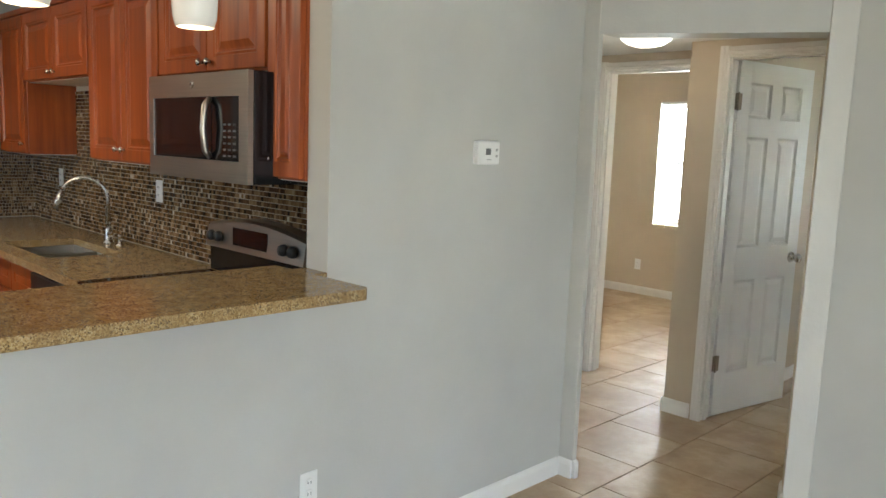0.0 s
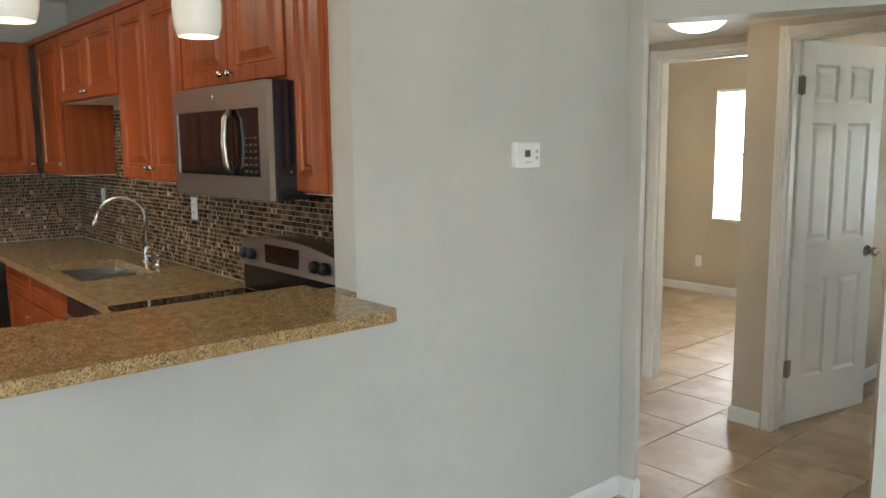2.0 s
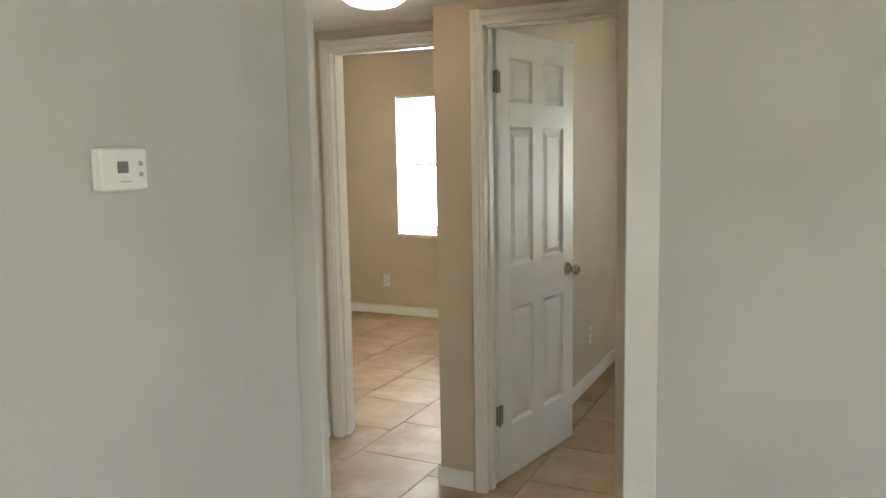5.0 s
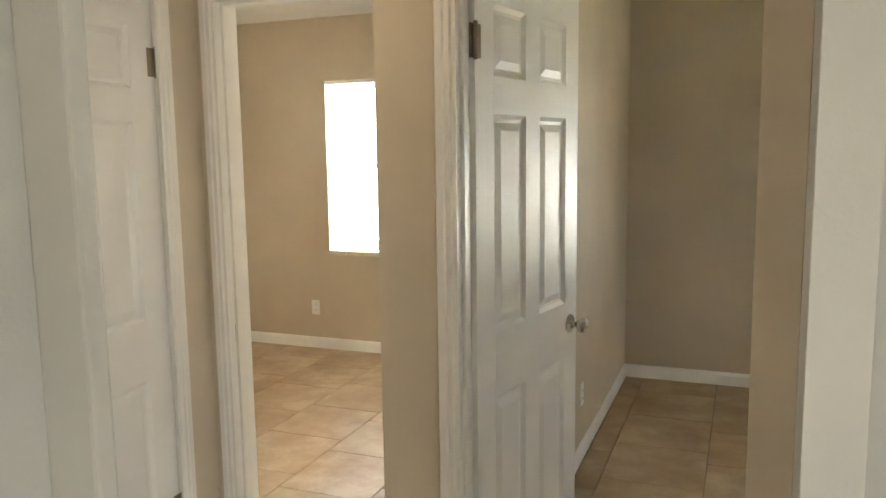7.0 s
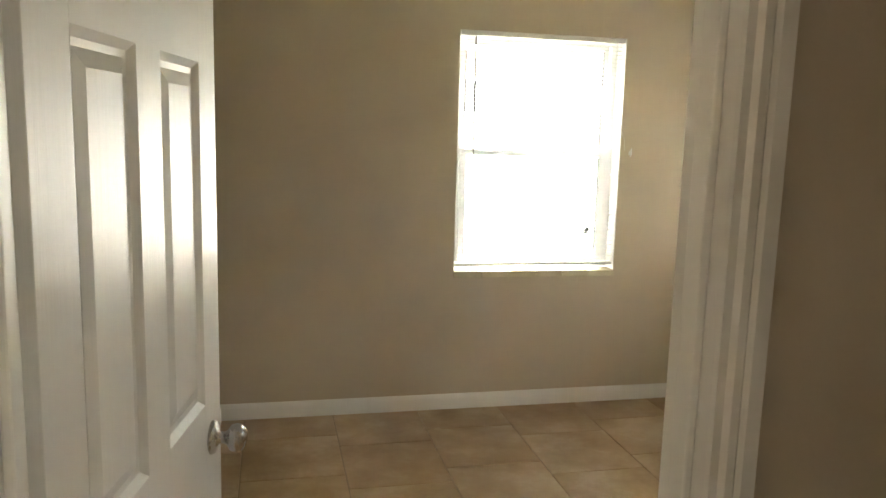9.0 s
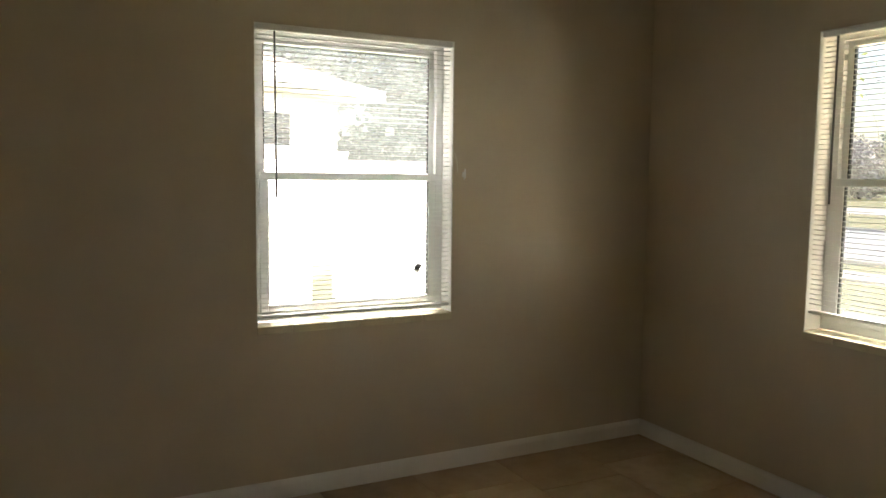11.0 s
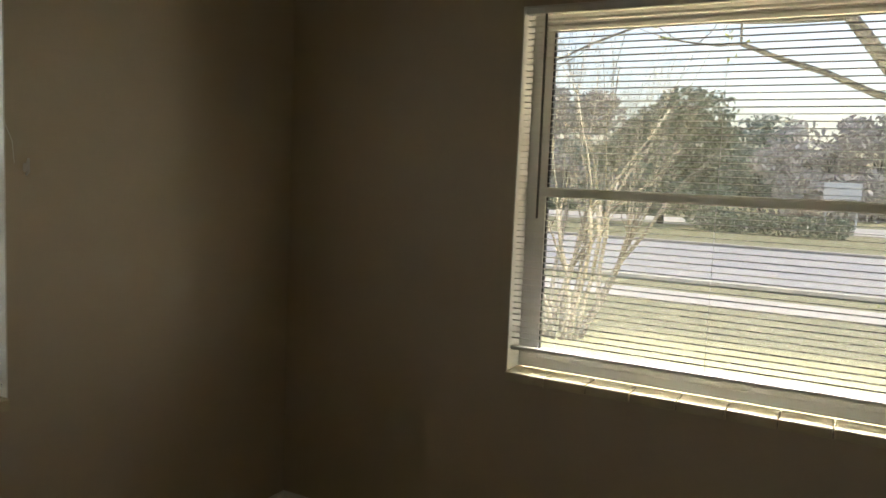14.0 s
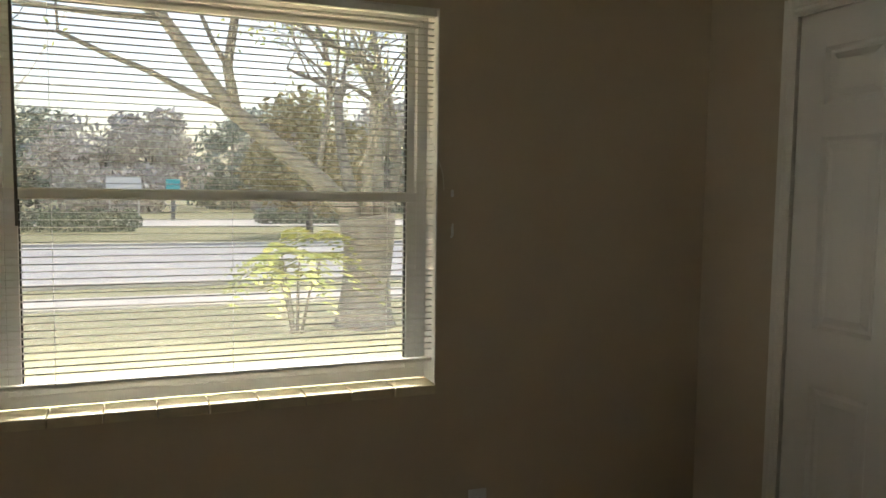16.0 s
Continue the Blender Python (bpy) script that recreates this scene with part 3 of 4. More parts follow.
M_A, M_B, M_E = pose(AX0, YN, 0), pose(BX0, YN, 0), pose(XE, EY1, 0, 0, 0, -90)
window("window_1", M_A, AX1 - AX0, WZ0, WZ1, "white single-hung window with a cream tiled sill")
window("window_2", M_B, BX1 - BX0, WZ0, WZ1, "white single-hung window with a cream tiled sill")
window("window_3", M_E, EY1 - EY0, WZ0, WZ1, "wide white single-hung window with a cream tiled sill")
blind(M_A, AX1 - AX0, WZ0, WZ1, 0.805, 0.09, -5)
blind(M_B, BX1 - BX0, WZ0, WZ1, 0.800, 0.085, -2)
blind(M_E, EY1 - EY0, WZ0, WZ1, 0.848, 0.085, 0)
st = thing("window_sticker", "small dark sticker on the window glass", "sticker", pose(1.978, YN + 0.108, 0.965, 0, 25, 0))
part("sticker_sheet", boxes((0, 0.03, 0, 0.001, 0, 0.045)), M_GREY, st)


# ---- wall fittings ----
def outlet(m, label="white plastic wall outlet with two sockets"):
    """Faces -y in its own frame."""
    o = thing("wall_outlet", label, "outlet", m, "wall outlets")
    pl = part("plate", boxes((-0.035, 0.035, -0.006, -0.0005, -0.057, 0.057), bevel=0.002), M_PLASTIC, o)
    for z in (-0.02, 0.02):
        s = part("socket", lathe([(0.016, 0), (0.016, -0.002), (0.0145, -0.003)], 16, "y"), M_PLASTIC, pl)
        s.location = (0, -0.006, z)
        for x in (-0.006, 0.006):
            part("slot", boxes((x - 0.001, x + 0.001, -0.0100, -0.0090, z - 0.004, z + 0.005)), M_DARK, pl)
    return o


outlet(pose(XT, -2.635, 0.355, 0, 0, 90))
outlet(pose(-2.397, YN, 0.32))
outlet(pose(XE, 0.70, 0.32, 0, 0, -90))
outlet(pose(XW, 1.75, 0.33, 0, 0, 90))
outlet(pose(-1.93, YK - 0.009, 1.225))
outlet(pose(-3.36, YK - 0.009, 1.215))

th = thing("thermostat", "white plastic thermostat with a small grey display", "thermostat", pose(XT, -1.823, 1.495, 0, 0, 90))
part("body", boxes((-0.064, 0.064, -0.026, -0.0005, -0.047, 0.047), bevel=0.011, seg=3), M_PLASTIC, th)
part("back_plate", boxes((-0.068, 0.058, -0.008, -0.0004, -0.044, 0.044), bevel=0.002), M_PLASTIC, th)
part("caption_bar", boxes((-0.016, 0.012, -0.0268, -0.0258, -0.028, -0.025)), M_PALEGREY, th, "faint grey printed line")
part("display", boxes((-0.022, 0.007, -0.028, -0.0255, -0.008, 0.017), bevel=0.001, seg=1), M_GREY, th, "dark grey display")
for z in (0.012, -0.012):
    part("button", boxes((0.036, 0.047, -0.0285, -0.0255, z - 0.005, z + 0.005), bevel=0.002, seg=1), M_PALEGREY, th, "small grey arrow button")

for nm, m in (("cord_cleat", pose(2.19, YN, 1.43)), ("cord_cleat", pose(XE, 0.815, 1.30, 0, 0, -90))):
    c = thing(nm, "small clear cord cleat screwed to the wall", "cord cleat", m, "cord cleats")
    part("hook", tube([(0, -0.002, -0.022), (0, -0.012, -0.014), (0, -0.010, 0.012), (0, -0.014, 0.024)], [0.004, 0.005, 0.005, 0.003], 8), M_PLASTIC, c)

dome = thing("ceiling_light", "lit frosted glass dome light on the hall ceiling", "ceiling light", pose(-0.24, -0.50, ZH))
part("base_ring", lathe([(0.150, 0.0), (0.150, -0.012), (0.142, -0.018), (0.10, -0.018)], 40), M_NICKEL, dome, "thin nickel ring")
part("glass_dome", lathe([(0.140, -0.019), (0.138, -0.030), (0.122, -0.052), (0.092, -0.072), (0.05, -0.084), (0.001, -0.088)], 40), M_DOME, dome, "glowing frosted glass dome").visible_shadow = False


# Tray for the unseen kitchen lamp; its type is assumed
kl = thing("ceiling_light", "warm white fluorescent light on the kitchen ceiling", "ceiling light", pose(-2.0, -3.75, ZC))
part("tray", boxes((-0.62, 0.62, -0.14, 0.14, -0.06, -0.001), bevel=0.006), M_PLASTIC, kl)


def pendant(y):
    p = thing("pendant_lamp", "white glass pendant lamp hanging above the bar", "pendant lamp", pose(-0.05, y, 0), "bar pendants")
    sh = part("shade", lathe([(0.012, 2.00), (0.035, 1.985), (0.052, 1.94), (0.060, 1.88), (0.057, 1.83), (0.050, 1.806), (0.046, 1.804), (0.048, 1.812), (0.054, 1.835), (0.056, 1.88), (0.048, 1.935), (0.030, 1.975), (0.010, 1.99)], 28), M_SHADE, p, "glossy white glass shade")
    sh.visible_shadow = False
    part("cap", lathe([(0.014, 2.0), (0.014, 2.05), (0.006, 2.06)], 16), M_NICKEL, p)
    part("cord", tube([(0, 0, 2.05), (0, 0, ZC - 0.02)], [0.003, 0.003], 6), M_DARK, p)
    part("canopy", lathe([(0.05, ZC - 0.001), (0.05, ZC - 0.012), (0.02, ZC - 0.03)], 24), M_NICKEL, p)


pendant(-3.07)
pendant(-3.485)


# ---- kitchen ----
def slab_round(x0, x1, y0, y1, z0, z1, r, edge=0.008):
    """A stone slab with one rounded plan corner at (x1, y1)."""
    bm = bmesh.new()
    pts = [(x0, y0), (x1, y0)] + [(x1 - r + r * math.cos(a), y1 - r + r * math.sin(a)) for a in [i * math.pi / 20 for i in range(11)]] + [(x0, y1)]
    lo = [bm.verts.new((x, y, z0)) for x, y in pts]
    hi = [bm.verts.new((x, y, z1)) for x, y in pts]
    k = len(pts)
    for i in range(k):
        bm.faces.new((lo[i], lo[(i + 1) % k], hi[(i + 1) % k], hi[i]))
    top = bm.faces.new(hi)
    bot = bm.faces.new(lo[::-1])
    bmesh.ops.bevel(bm, geom=list(top.edges) + list(bot.edges), offset=edge, segments=3, profile=0.5, affect="EDGES")
    bmesh.ops.recalc_face_normals(bm, faces=bm.faces)
    return bm


bar = thing("bar_top", "polished gold-brown granite breakfast bar top on a half wall", "countertop")
part("slab", slab_round(-0.34, 0.178, -4.69, -2.625, 1.053, 1.087, 0.035), M_GRANITE, bar)
part("slab_tongue", boxes((-0.24, XT, -2.625, -2.571, 1.053, 1.086)), M_GRANITE, bar)
solid("trim_bar", boxes((XT + 0.0, XT + 0.012, -4.69, -2.63, 1.026, 1.052)), M_BASE, "white painted strip under the bar top", "trim")

ct = thing("worktop", "polished gold-brown granite kitchen worktop with an undermount sink cutout", "countertop")
CX0, CX1, CY0, CY1 = -3.92, -1.27, -2.955, YK - 0.001
SX0, SX1, SY0, SY1 = -2.62, -1.95, -2.86, -2.50
for bx4 in ((CX0, SX0, CY0, CY1, 0.876, 0.914), (SX1, CX1, CY0, CY1, 0.876, 0.914), (SX0, SX1, CY0, SY0, 0.876, 0.914), (SX0, SX1, SY1, CY1, 0.876, 0.914)):
    part("slab", boxes(bx4), M_GRANITE, ct)
ctw = thing("worktop_return", "polished gold-brown granite worktop along the side wall", "countertop")
part("slab", boxes((CX0, -3.29, -5.3, CY0 - 0.002, 0.876, 0.914), bevel=0.004), M_GRANITE, ctw)

sink = thing("kitchen_sink", "stainless steel double-bowl undermount sink", "sink")
for a, b in ((SX0, -2.30), (-2.28, SX1)):
    bm = bmesh.new()
    ring = lambda ins, z: [bm.verts.new(v + (z,)) for v in ((a + ins, SY0 + ins), (b - ins, SY0 + ins), (b - ins, SY1 - ins), (a + ins, SY1 - ins))]
    rs = [ring(-0.01, 0.8755), ring(0.004, 0.8755), ring(0.010, 0.74), ring(0.035, 0.715)]
    for p, q in zip(rs, rs[1:]):
        for i in range(4):
            bm.faces.new((p[i], p[(i + 1) % 4], q[(i + 1) % 4], q[i]))
    bm.faces.new(rs[-1])
    bmesh.ops.recalc_face_normals(bm, faces=bm.faces)
    bowl = part("bowl", bm, M_STEEL, sink)
    part("drain", lathe([(0.04, 0.716), (0.04, 0.719), (0.03, 0.7185), (0.02, 0.7165)], 20), M_NICKEL, bowl).location = ((a + b) / 2, (SY0 + SY1) / 2, 0)

fc = thing("kitchen_faucet", "brushed nickel pull-down gooseneck faucet on the worktop", "faucet", pose(-2.33, -2.42, 0.914))
part("base", lathe([(0.028, 0.0), (0.028, 0.008), (0.020, 0.02), (0.018, 0.075), (0.014, 0.09)], 24), M_NICKEL, fc)
neck = [(0, 0, 0.08), (0, 0, 0.24)]
for i in range(1, 13):
    a = math.pi * 0.86 * i / 12
    neck.append((-0.05 * (1 - math.cos(a)), -0.105 * (1 - math.cos(a)), 0.24 + 0.115 * math.sin(a)))
end = neck[-1]
part("spout", tube(neck, [0.0125] * len(neck), 12), M_NICKEL, fc)
part("spray_head", tube([end, (end[0] - 0.012, end[1] - 0.022, end[2] - 0.06), (end[0] - 0.018, end[1] - 0.034, end[2] - 0.10)], [0.014, 0.019, 0.020], 14), M_NICKEL, fc)
part("lever", tube([(0.015, 0.0, 0.05), (0.045, -0.005, 0.055), (0.075, -0.02, 0.10)], [0.016, 0.012, 0.007], 12), M_NICKEL, fc)
sd = thing("soap_dispenser", "brushed nickel soap dispenser beside the faucet", "soap dispenser", pose(-2.20, -2.41, 0.914))
part("pump", lathe([(0.022, 0.0), (0.022, 0.006), (0.012, 0.012), (0.010, 0.045), (0.016, 0.05), (0.014, 0.06), (0.001, 0.064)], 18), M_NICKEL, sd)
part("nozzle", tube([(0, 0, 0.052), (0, -0.06, 0.056)], [0.006, 0.005], 8), M_NICKEL, sd)


def raised_door(w, h):
    """Cabinet door: frame, bead and raised field; faces -y, 20 mm thick, origin at its lower left back."""
    bm = bmesh.new()
    loops = []
    for ins, y in ((0.0, 0.0), (0.0, -0.018), (0.003, -0.020), (0.052, -0.020), (0.056, -0.016), (0.064, -0.018), (0.070, -0.010), (0.078, -0.010), (0.105, -0.019)):
        ins = min(ins, min(w, h) / 2 - 0.012)
        loops.append([bm.verts.new((x, y, z)) for x, z in ((ins, ins), (w - ins, ins), (w - ins, h - ins), (ins, h - ins))])
    for a, b in zip(loops, loops[1:]):
        for i in range(4):
            bm.faces.new((a[i], a[(i + 1) % 4], b[(i + 1) % 4], b[i]))
    bm.faces.new(loops[-1])
    bm.faces.new(loops[0])
    bmesh.ops.recalc_face_normals(bm, faces=bm.faces)
    return bm


def cabinet(x0, x1, y0, y1, z0, z1, doors, knob_z, label, toe=0.0, drawers=False, knob_side=None, m=None, body_top=None):
    """y0 is the front of the body; doors hang on it."""
    c = thing("wall_cabinet" if z0 > 1 else "base_cabinet", label, "cabinet", m, "kitchen cabinets")
    part("body", boxes((x0 + 0.001, x1 - 0.001, y0, y1 - 0.002, z0 + toe, body_top or z1), bevel=0.0015, seg=1), M_CHERRY, c)
    if z0 > 1:
        part("bottom_panel", boxes((x0 + 0.006, x1 - 0.006, y0 + 0.012, y1 - 0.006, z0 - 0.004, z0 - 0.0005)), M_TRIM, c, "pale laminated underside")
    if toe:
        part("toe_kick", boxes((x0 + 0.001, x1 - 0.001, y0 + 0.06, y1 - 0.002, z0, z0 + toe)), M_DARK, c)
    w = (x1 - x0 - 0.012) / doors
    zt = z1 - 0.012
    zb = z0 + toe + 0.008
    for i in range(doors):
        xa = x0 + 0.006 + i * w
        if drawers:
            dr = part("drawer_front", raised_door(w - 0.004, 0.15), M_CHERRY, c)
            dr.location = (xa + 0.002, y0 - 0.0005, zt - 0.15)
            top = zt - 0.158
        else:
            top = zt
        d = part("door", raised_door(w - 0.004, top - zb), M_CHERRY, c)
        d.location = (xa + 0.002, y0 - 0.0005, zb)
        right = (i == 0) if doors == 2 else knob_side != "left"
        k = part("knob", lathe([(0.0001, -0.028), (0.010, -0.026), (0.014, -0.020), (0.011, -0.013), (0.005, -0.009), (0.006, 0.0)], 16, "y"), M_NICKEL, d, "round nickel knob")
        k.location = (w - 0.035 if right else 0.030, -0.020, knob_z - zb)
    return c


CLAB = "reddish cherry wall cabinet with raised-panel doors"
YF = -2.58
cabinet(-0.455, XT - 0.121, YF, YK, 1.38, 2.18, 1, 1.45, "narrow reddish cherry wall cabinet with one raised-panel door", knob_side="left")
cabinet(-1.30, -0.457, YF, YK, 1.757, 2.18, 2, 1.80, "short reddish cherry wall cabinet above the microwave")
cabinet(-2.085, -1.302, YF, YK, 1.38, 2.18, 2, 1.44, CLAB)
cabinet(-3.08, -2.087, YF, YK, 1.79, 2.18, 2, 1.83, "short reddish cherry wall cabinet above the sink")
cabinet(-3.58, -3.082, YF, YK, 1.37, 2.18, 1, 1.43, "reddish cherry wall cabinet with one raised-panel door")
for i in range(3):
    cabinet(-0.30 - 0.001, 0.30, -0.33, 0.0, 1.37, 2.18, 1, 1.43, CLAB, m=pose(-3.918, -2.93 - i * 0.60, 0, 0, 0, 90))
solid("trim_crown", boxes((-3.92, XT - 0.121, YF - 0.012, YK - 0.001, 2.182, 2.215), bevel=0.006), M_CHERRY, "cherry crown strip along the cabinet tops", "trim")
part_lab = "reddish cherry base cabinet with drawer and door"
cabinet(-2.70, -1.885, -2.90, YK, 0.0, 0.874, 2, 0.62, part_lab, 0.1, True, body_top=0.70)
cabinet(-3.28, -2.702, -2.90, YK, 0.0, 0.874, 1, 0.62, part_lab, 0.1, True)
for i in range(3):
    cabinet(-0.30, 0.30, -0.60, 0.0, 0.0, 0.874, 1, 0.62, part_lab, 0.1, True, m=pose(-3.918, -3.26 - i * 0.605, 0, 0, 0, 90))

dw = thing("dishwasher", "black built-in dishwasher under the worktop", "dishwasher")
part("body", boxes((-1.88, -1.275, -2.90, YK - 0.03, 0.0, 0.872)), M_GREY, dw)
part("door", boxes((-1.878, -1.277, -2.945, -2.902, 0.11, 0.76), bevel=0.006), M_ENAMEL, dw, "glossy black door")
part("control_panel", boxes((-1.878, -1.277, -2.955, -2.902, 0.765, 0.868), bevel=0.008), M_DARK, dw)
part("handle", tube([(-1.80, -2.985, 0.80), (-1.36, -2.985, 0.80)], [0.009, 0.009], 10), M_STEEL, dw)

RX0, RX1 = -1.262, -0.50
rg = thing("kitchen_range", "black and stainless electric range with a glass cooktop", "range")
part("body", boxes((RX0, RX1, -2.93, YK - 0.01, 0.0, 0.905), bevel=0.003, seg=1), M_ENAMEL, rg)
part("cooktop", boxes((RX0, RX1, -2.965, YK - 0.085, 0.906, 0.922), bevel=0.006), M_BLACKGLASS, rg, "black glass cooktop")
part("oven_door", boxes((RX0 + 0.005, RX1 - 0.005, -2.975, -2.932, 0.22, 0.80), bevel=0.008), M_STEEL, rg)
part("oven_handle", tube([(RX0 + 0.06, -3.02, 0.75), (RX1 - 0.06, -3.02, 0.75)], [0.012, 0.012], 10), M_STEEL, rg)
part("drawer", boxes((RX0 + 0.005, RX1 - 0.005, -2.97, -2.932, 0.03, 0.21), bevel=0.006), M_STEEL, rg)
part("back_riser", boxes((RX0 + 0.004, RX1 - 0.004, -2.385, YK - 0.012, 0.923, 1.04), bevel=0.003, seg=1), M_ENAMEL, rg, "glossy black riser")
bm = bmesh.new()
N = 16
rows = []
for i in range(N + 1):
    u = i / N
    x = RX0 + u * (RX1 - RX0)
    top = 1.135 + 0.040 * math.sin(math.pi * u)
    rows.append([bm.verts.new(v) for v in ((x, -2.405, 1.035), (x, -2.390, top - 0.012), (x, -2.378, top), (x, YK - 0.015, top), (x, YK - 0.015, 1.035))])
for a, b in zip(rows, rows[1:]):
    for i in range(5):
        bm.faces.new((a[i], a[(i + 1) % 5], b[(i + 1) % 5], b[i]))
bm.faces.new(rows[0])
bm.faces.new(rows[-1])
bmesh.ops.recalc_face_normals(bm, faces=bm.faces)
cp = part("control_panel", bm, M_STEEL, rg, "bowed stainless control panel")
part("display", boxes((-1.03, -0.76, -2.4025, -2.396, 1.058, 1.135), bevel=0.002, seg=1), M_BLACKGLASS, cp).rotation_euler = (0, 0, 0)
for x in (-1.20, -1.135, -0.63, -0.565):
    k = part("knob", lathe([(0.024, 0), (0.024, -0.012), (0.019, -0.024), (0.001, -0.026)], 20, "y"), M_DARK, cp)
    k.location = (x, -2.402, 1.085)

mw = thing("microwave", "stainless over-the-range microwave with a black glass door", "microwave")
MX0, MX1, MY, MZ0, MZ1 = -1.165, -0.405, -2.70, 1.358, 1.745
part("body", boxes((MX0, MX1, MY + 0.022, YK - 0.008, MZ0, MZ1), bevel=0.003, seg=1), M_ENAMEL, mw, "black enamel case")
part("front", boxes((MX0, MX1, MY, MY + 0.021, MZ0, MZ0 + 0.075), (MX0, MX1, MY, MY + 0.021, MZ1 - 0.085, MZ1), (MX0, MX0 + 0.035, MY, MY + 0.021, MZ0 + 0.075, MZ1 - 0.085), (MX1 - 0.06, MX1, MY, MY + 0.021, MZ0 + 0.075, MZ1 - 0.085)), M_STEEL, mw, "brushed stainless front frame")
part("window", boxes((MX0 + 0.036, -0.665, MY + 0.004, MY + 0.020, MZ0 + 0.076, MZ1 - 0.086)), M_BLACKGLASS, mw, "black glass door window")
kp = part("keypad", boxes((-0.655, MX1 - 0.061, MY + 0.003, MY + 0.020, MZ0 + 0.076, MZ1 - 0.086)), M_BLACKGLASS, mw, "black glass keypad")
for r in range(6):
    for c in range(3):
        part("key", boxes((-0.575 + c * 0.034, -0.555 + c * 0.034, MY + 0.0015, MY + 0.0028, MZ0 + 0.09 + r * 0.022, MZ0 + 0.097 + r * 0.022)), M_KEY, kp)
part("handle", tube([(-0.660, MY - 0.002, MZ0 + 0.085), (-0.660, MY - 0.024, MZ0 + 0.11), (-0.660, MY - 0.031, MZ0 + 0.19), (-0.660, MY - 0.024, MZ0 + 0.27), (-0.660, MY - 0.002, MZ1 - 0.09)], [0.011] * 5, 12), M_STEEL, mw)
part("badge", lathe([(0.012, 0.0), (0.012, -0.003), (0.001, -0.0035)], 20, "y"), M_NICKEL, mw, "small round badge").location = (-0.80, MY, MZ1 - 0.04)


def mosaic_field(name, m, w, h, parent, seed):
    rng = random.Random(seed)
    tw, thh, g, vs, fs = 0.0160, 0.0195, 0.0026, [], []
    z, row = 0.001, 0
    while z + thh <= h:
        x = -(row % 2) * tw / 2
        while x < w:
            ww = tw if rng.random() < 0.72 else tw * 0.7
            xa, xb = max(x, 0), min(x + ww, w)
            if xb - xa > 0.004:
                d = -0.004 - rng.uniform(0, 0.0012)
                b = len(vs)
                c = 0.0008
                vs += [(xa, 0, z), (xb, 0, z), (xb, 0, z + thh), (xa, 0, z + thh), (xa + c, d, z + c), (xb - c, d, z + c), (xb - c, d, z + thh - c), (xa + c, d, z + thh - c)]
                fs += [tuple(b + q for q in f) for f in ((4, 5, 6, 7), (0, 1, 5, 4), (1, 2, 6, 5), (2, 3, 7, 6), (3, 0, 4, 7))]
            x += ww + g
        z += thh + g
        row += 1
    me = bpy.data.meshes.new(name)
    me.from_pydata(vs, [], fs)
    me.materials.append(M_MOSAIC)
    ob = new(name, me)
    ob.matrix_world = m
    ob.parent = parent
    return tagged(ob, "brown glass mosaic tiles", kind="stuff")


bs = solid("backsplash", boxes((-3.918, XT - 0.121, YK - 0.005, YK - 0.0005, 0.916, 1.756), (-3.9195, -3.915, -5.3, YK - 0.006, 0.916, 1.40)), M_WGROUT, "brown glass mosaic backsplash behind the worktop", "backsplash")
mosaic_field("mosaic_tiles", pose(-3.914, YK - 0.005, 0.918), 3.67, 0.84, bs, 3)
mosaic_field("mosaic_tiles", pose(-3.915, -5.0, 0.918, 0, 0, 90), 2.69, 0.48, bs, 4)


# ---- outdoors ----
G0 = -0.35
solid("ground", boxes((-900, 900, -900, 900, G0 - 0.4, G0)), M_GRASS, "dry yellow-green winter lawn", "ground")
solid("pavement", boxes((12.9, 14.1, -80, 80, G0, G0 + 0.03)), M_WALK, "pale concrete pavement along the road", "pavement")
solid("road", boxes((15.6, 25.5, -120, 120, G0, G0 + 0.015)), M_ROAD, "pale grey asphalt road", "road")
solid("kerb", boxes((15.4, 15.6, -120, 120, G0, G0 + 0.10), bevel=0.02), M_WALK, "pale concrete kerb", "kerb")
solid("kerb_far", boxes((25.5, 25.7, -120, 120, G0, G0 + 0.10), bevel=0.02), M_WALK, "pale concrete kerb", "kerb")
solid("road_far", boxes((38, 46, -120, 120, G0, G0 + 0.02)), M_WALK, "pale concrete parking strip beyond the lawn", "road")


def leaves_mesh(name, centres, size, mat, seed, flat=0.0):
    rng = random.Random(seed)
    vs, fs = [], []
    for (cx, cy, cz, rad, num) in centres:
        for _ in range(num):
            while True:
                p = Vector((rng.uniform(-1, 1), rng.uniform(-1, 1), rng.uniform(-1, 1)))
                if p.length < 1:
                    break
            p = Vector((cx, cy, cz)) + Vector((p.x * rad, p.y * rad, p.z * rad * (1 - flat)))
            a, n = rng.uniform(0, 6.28), Vector((rng.gauss(0, 1), rng.gauss(0, 1), rng.gauss(0, 0.7))).normalized()
            u = n.orthogonal().normalized()
            v = n.cross(u)
            d, e = (u * math.cos(a) + v * math.sin(a)), (v * math.cos(a) - u * math.sin(a))
            s = size * rng.uniform(0.6, 1.3)
            b = len(vs)
            vs += [p - d * s, p + e * s * 0.4, p + d * s, p - e * s * 0.4]
            fs.append((b, b + 1, b + 2, b + 3))
    me = bpy.data.meshes.new(name)
    me.from_pydata([tuple(v) for v in vs], [], fs)
    me.materials.append(mat)
    return me


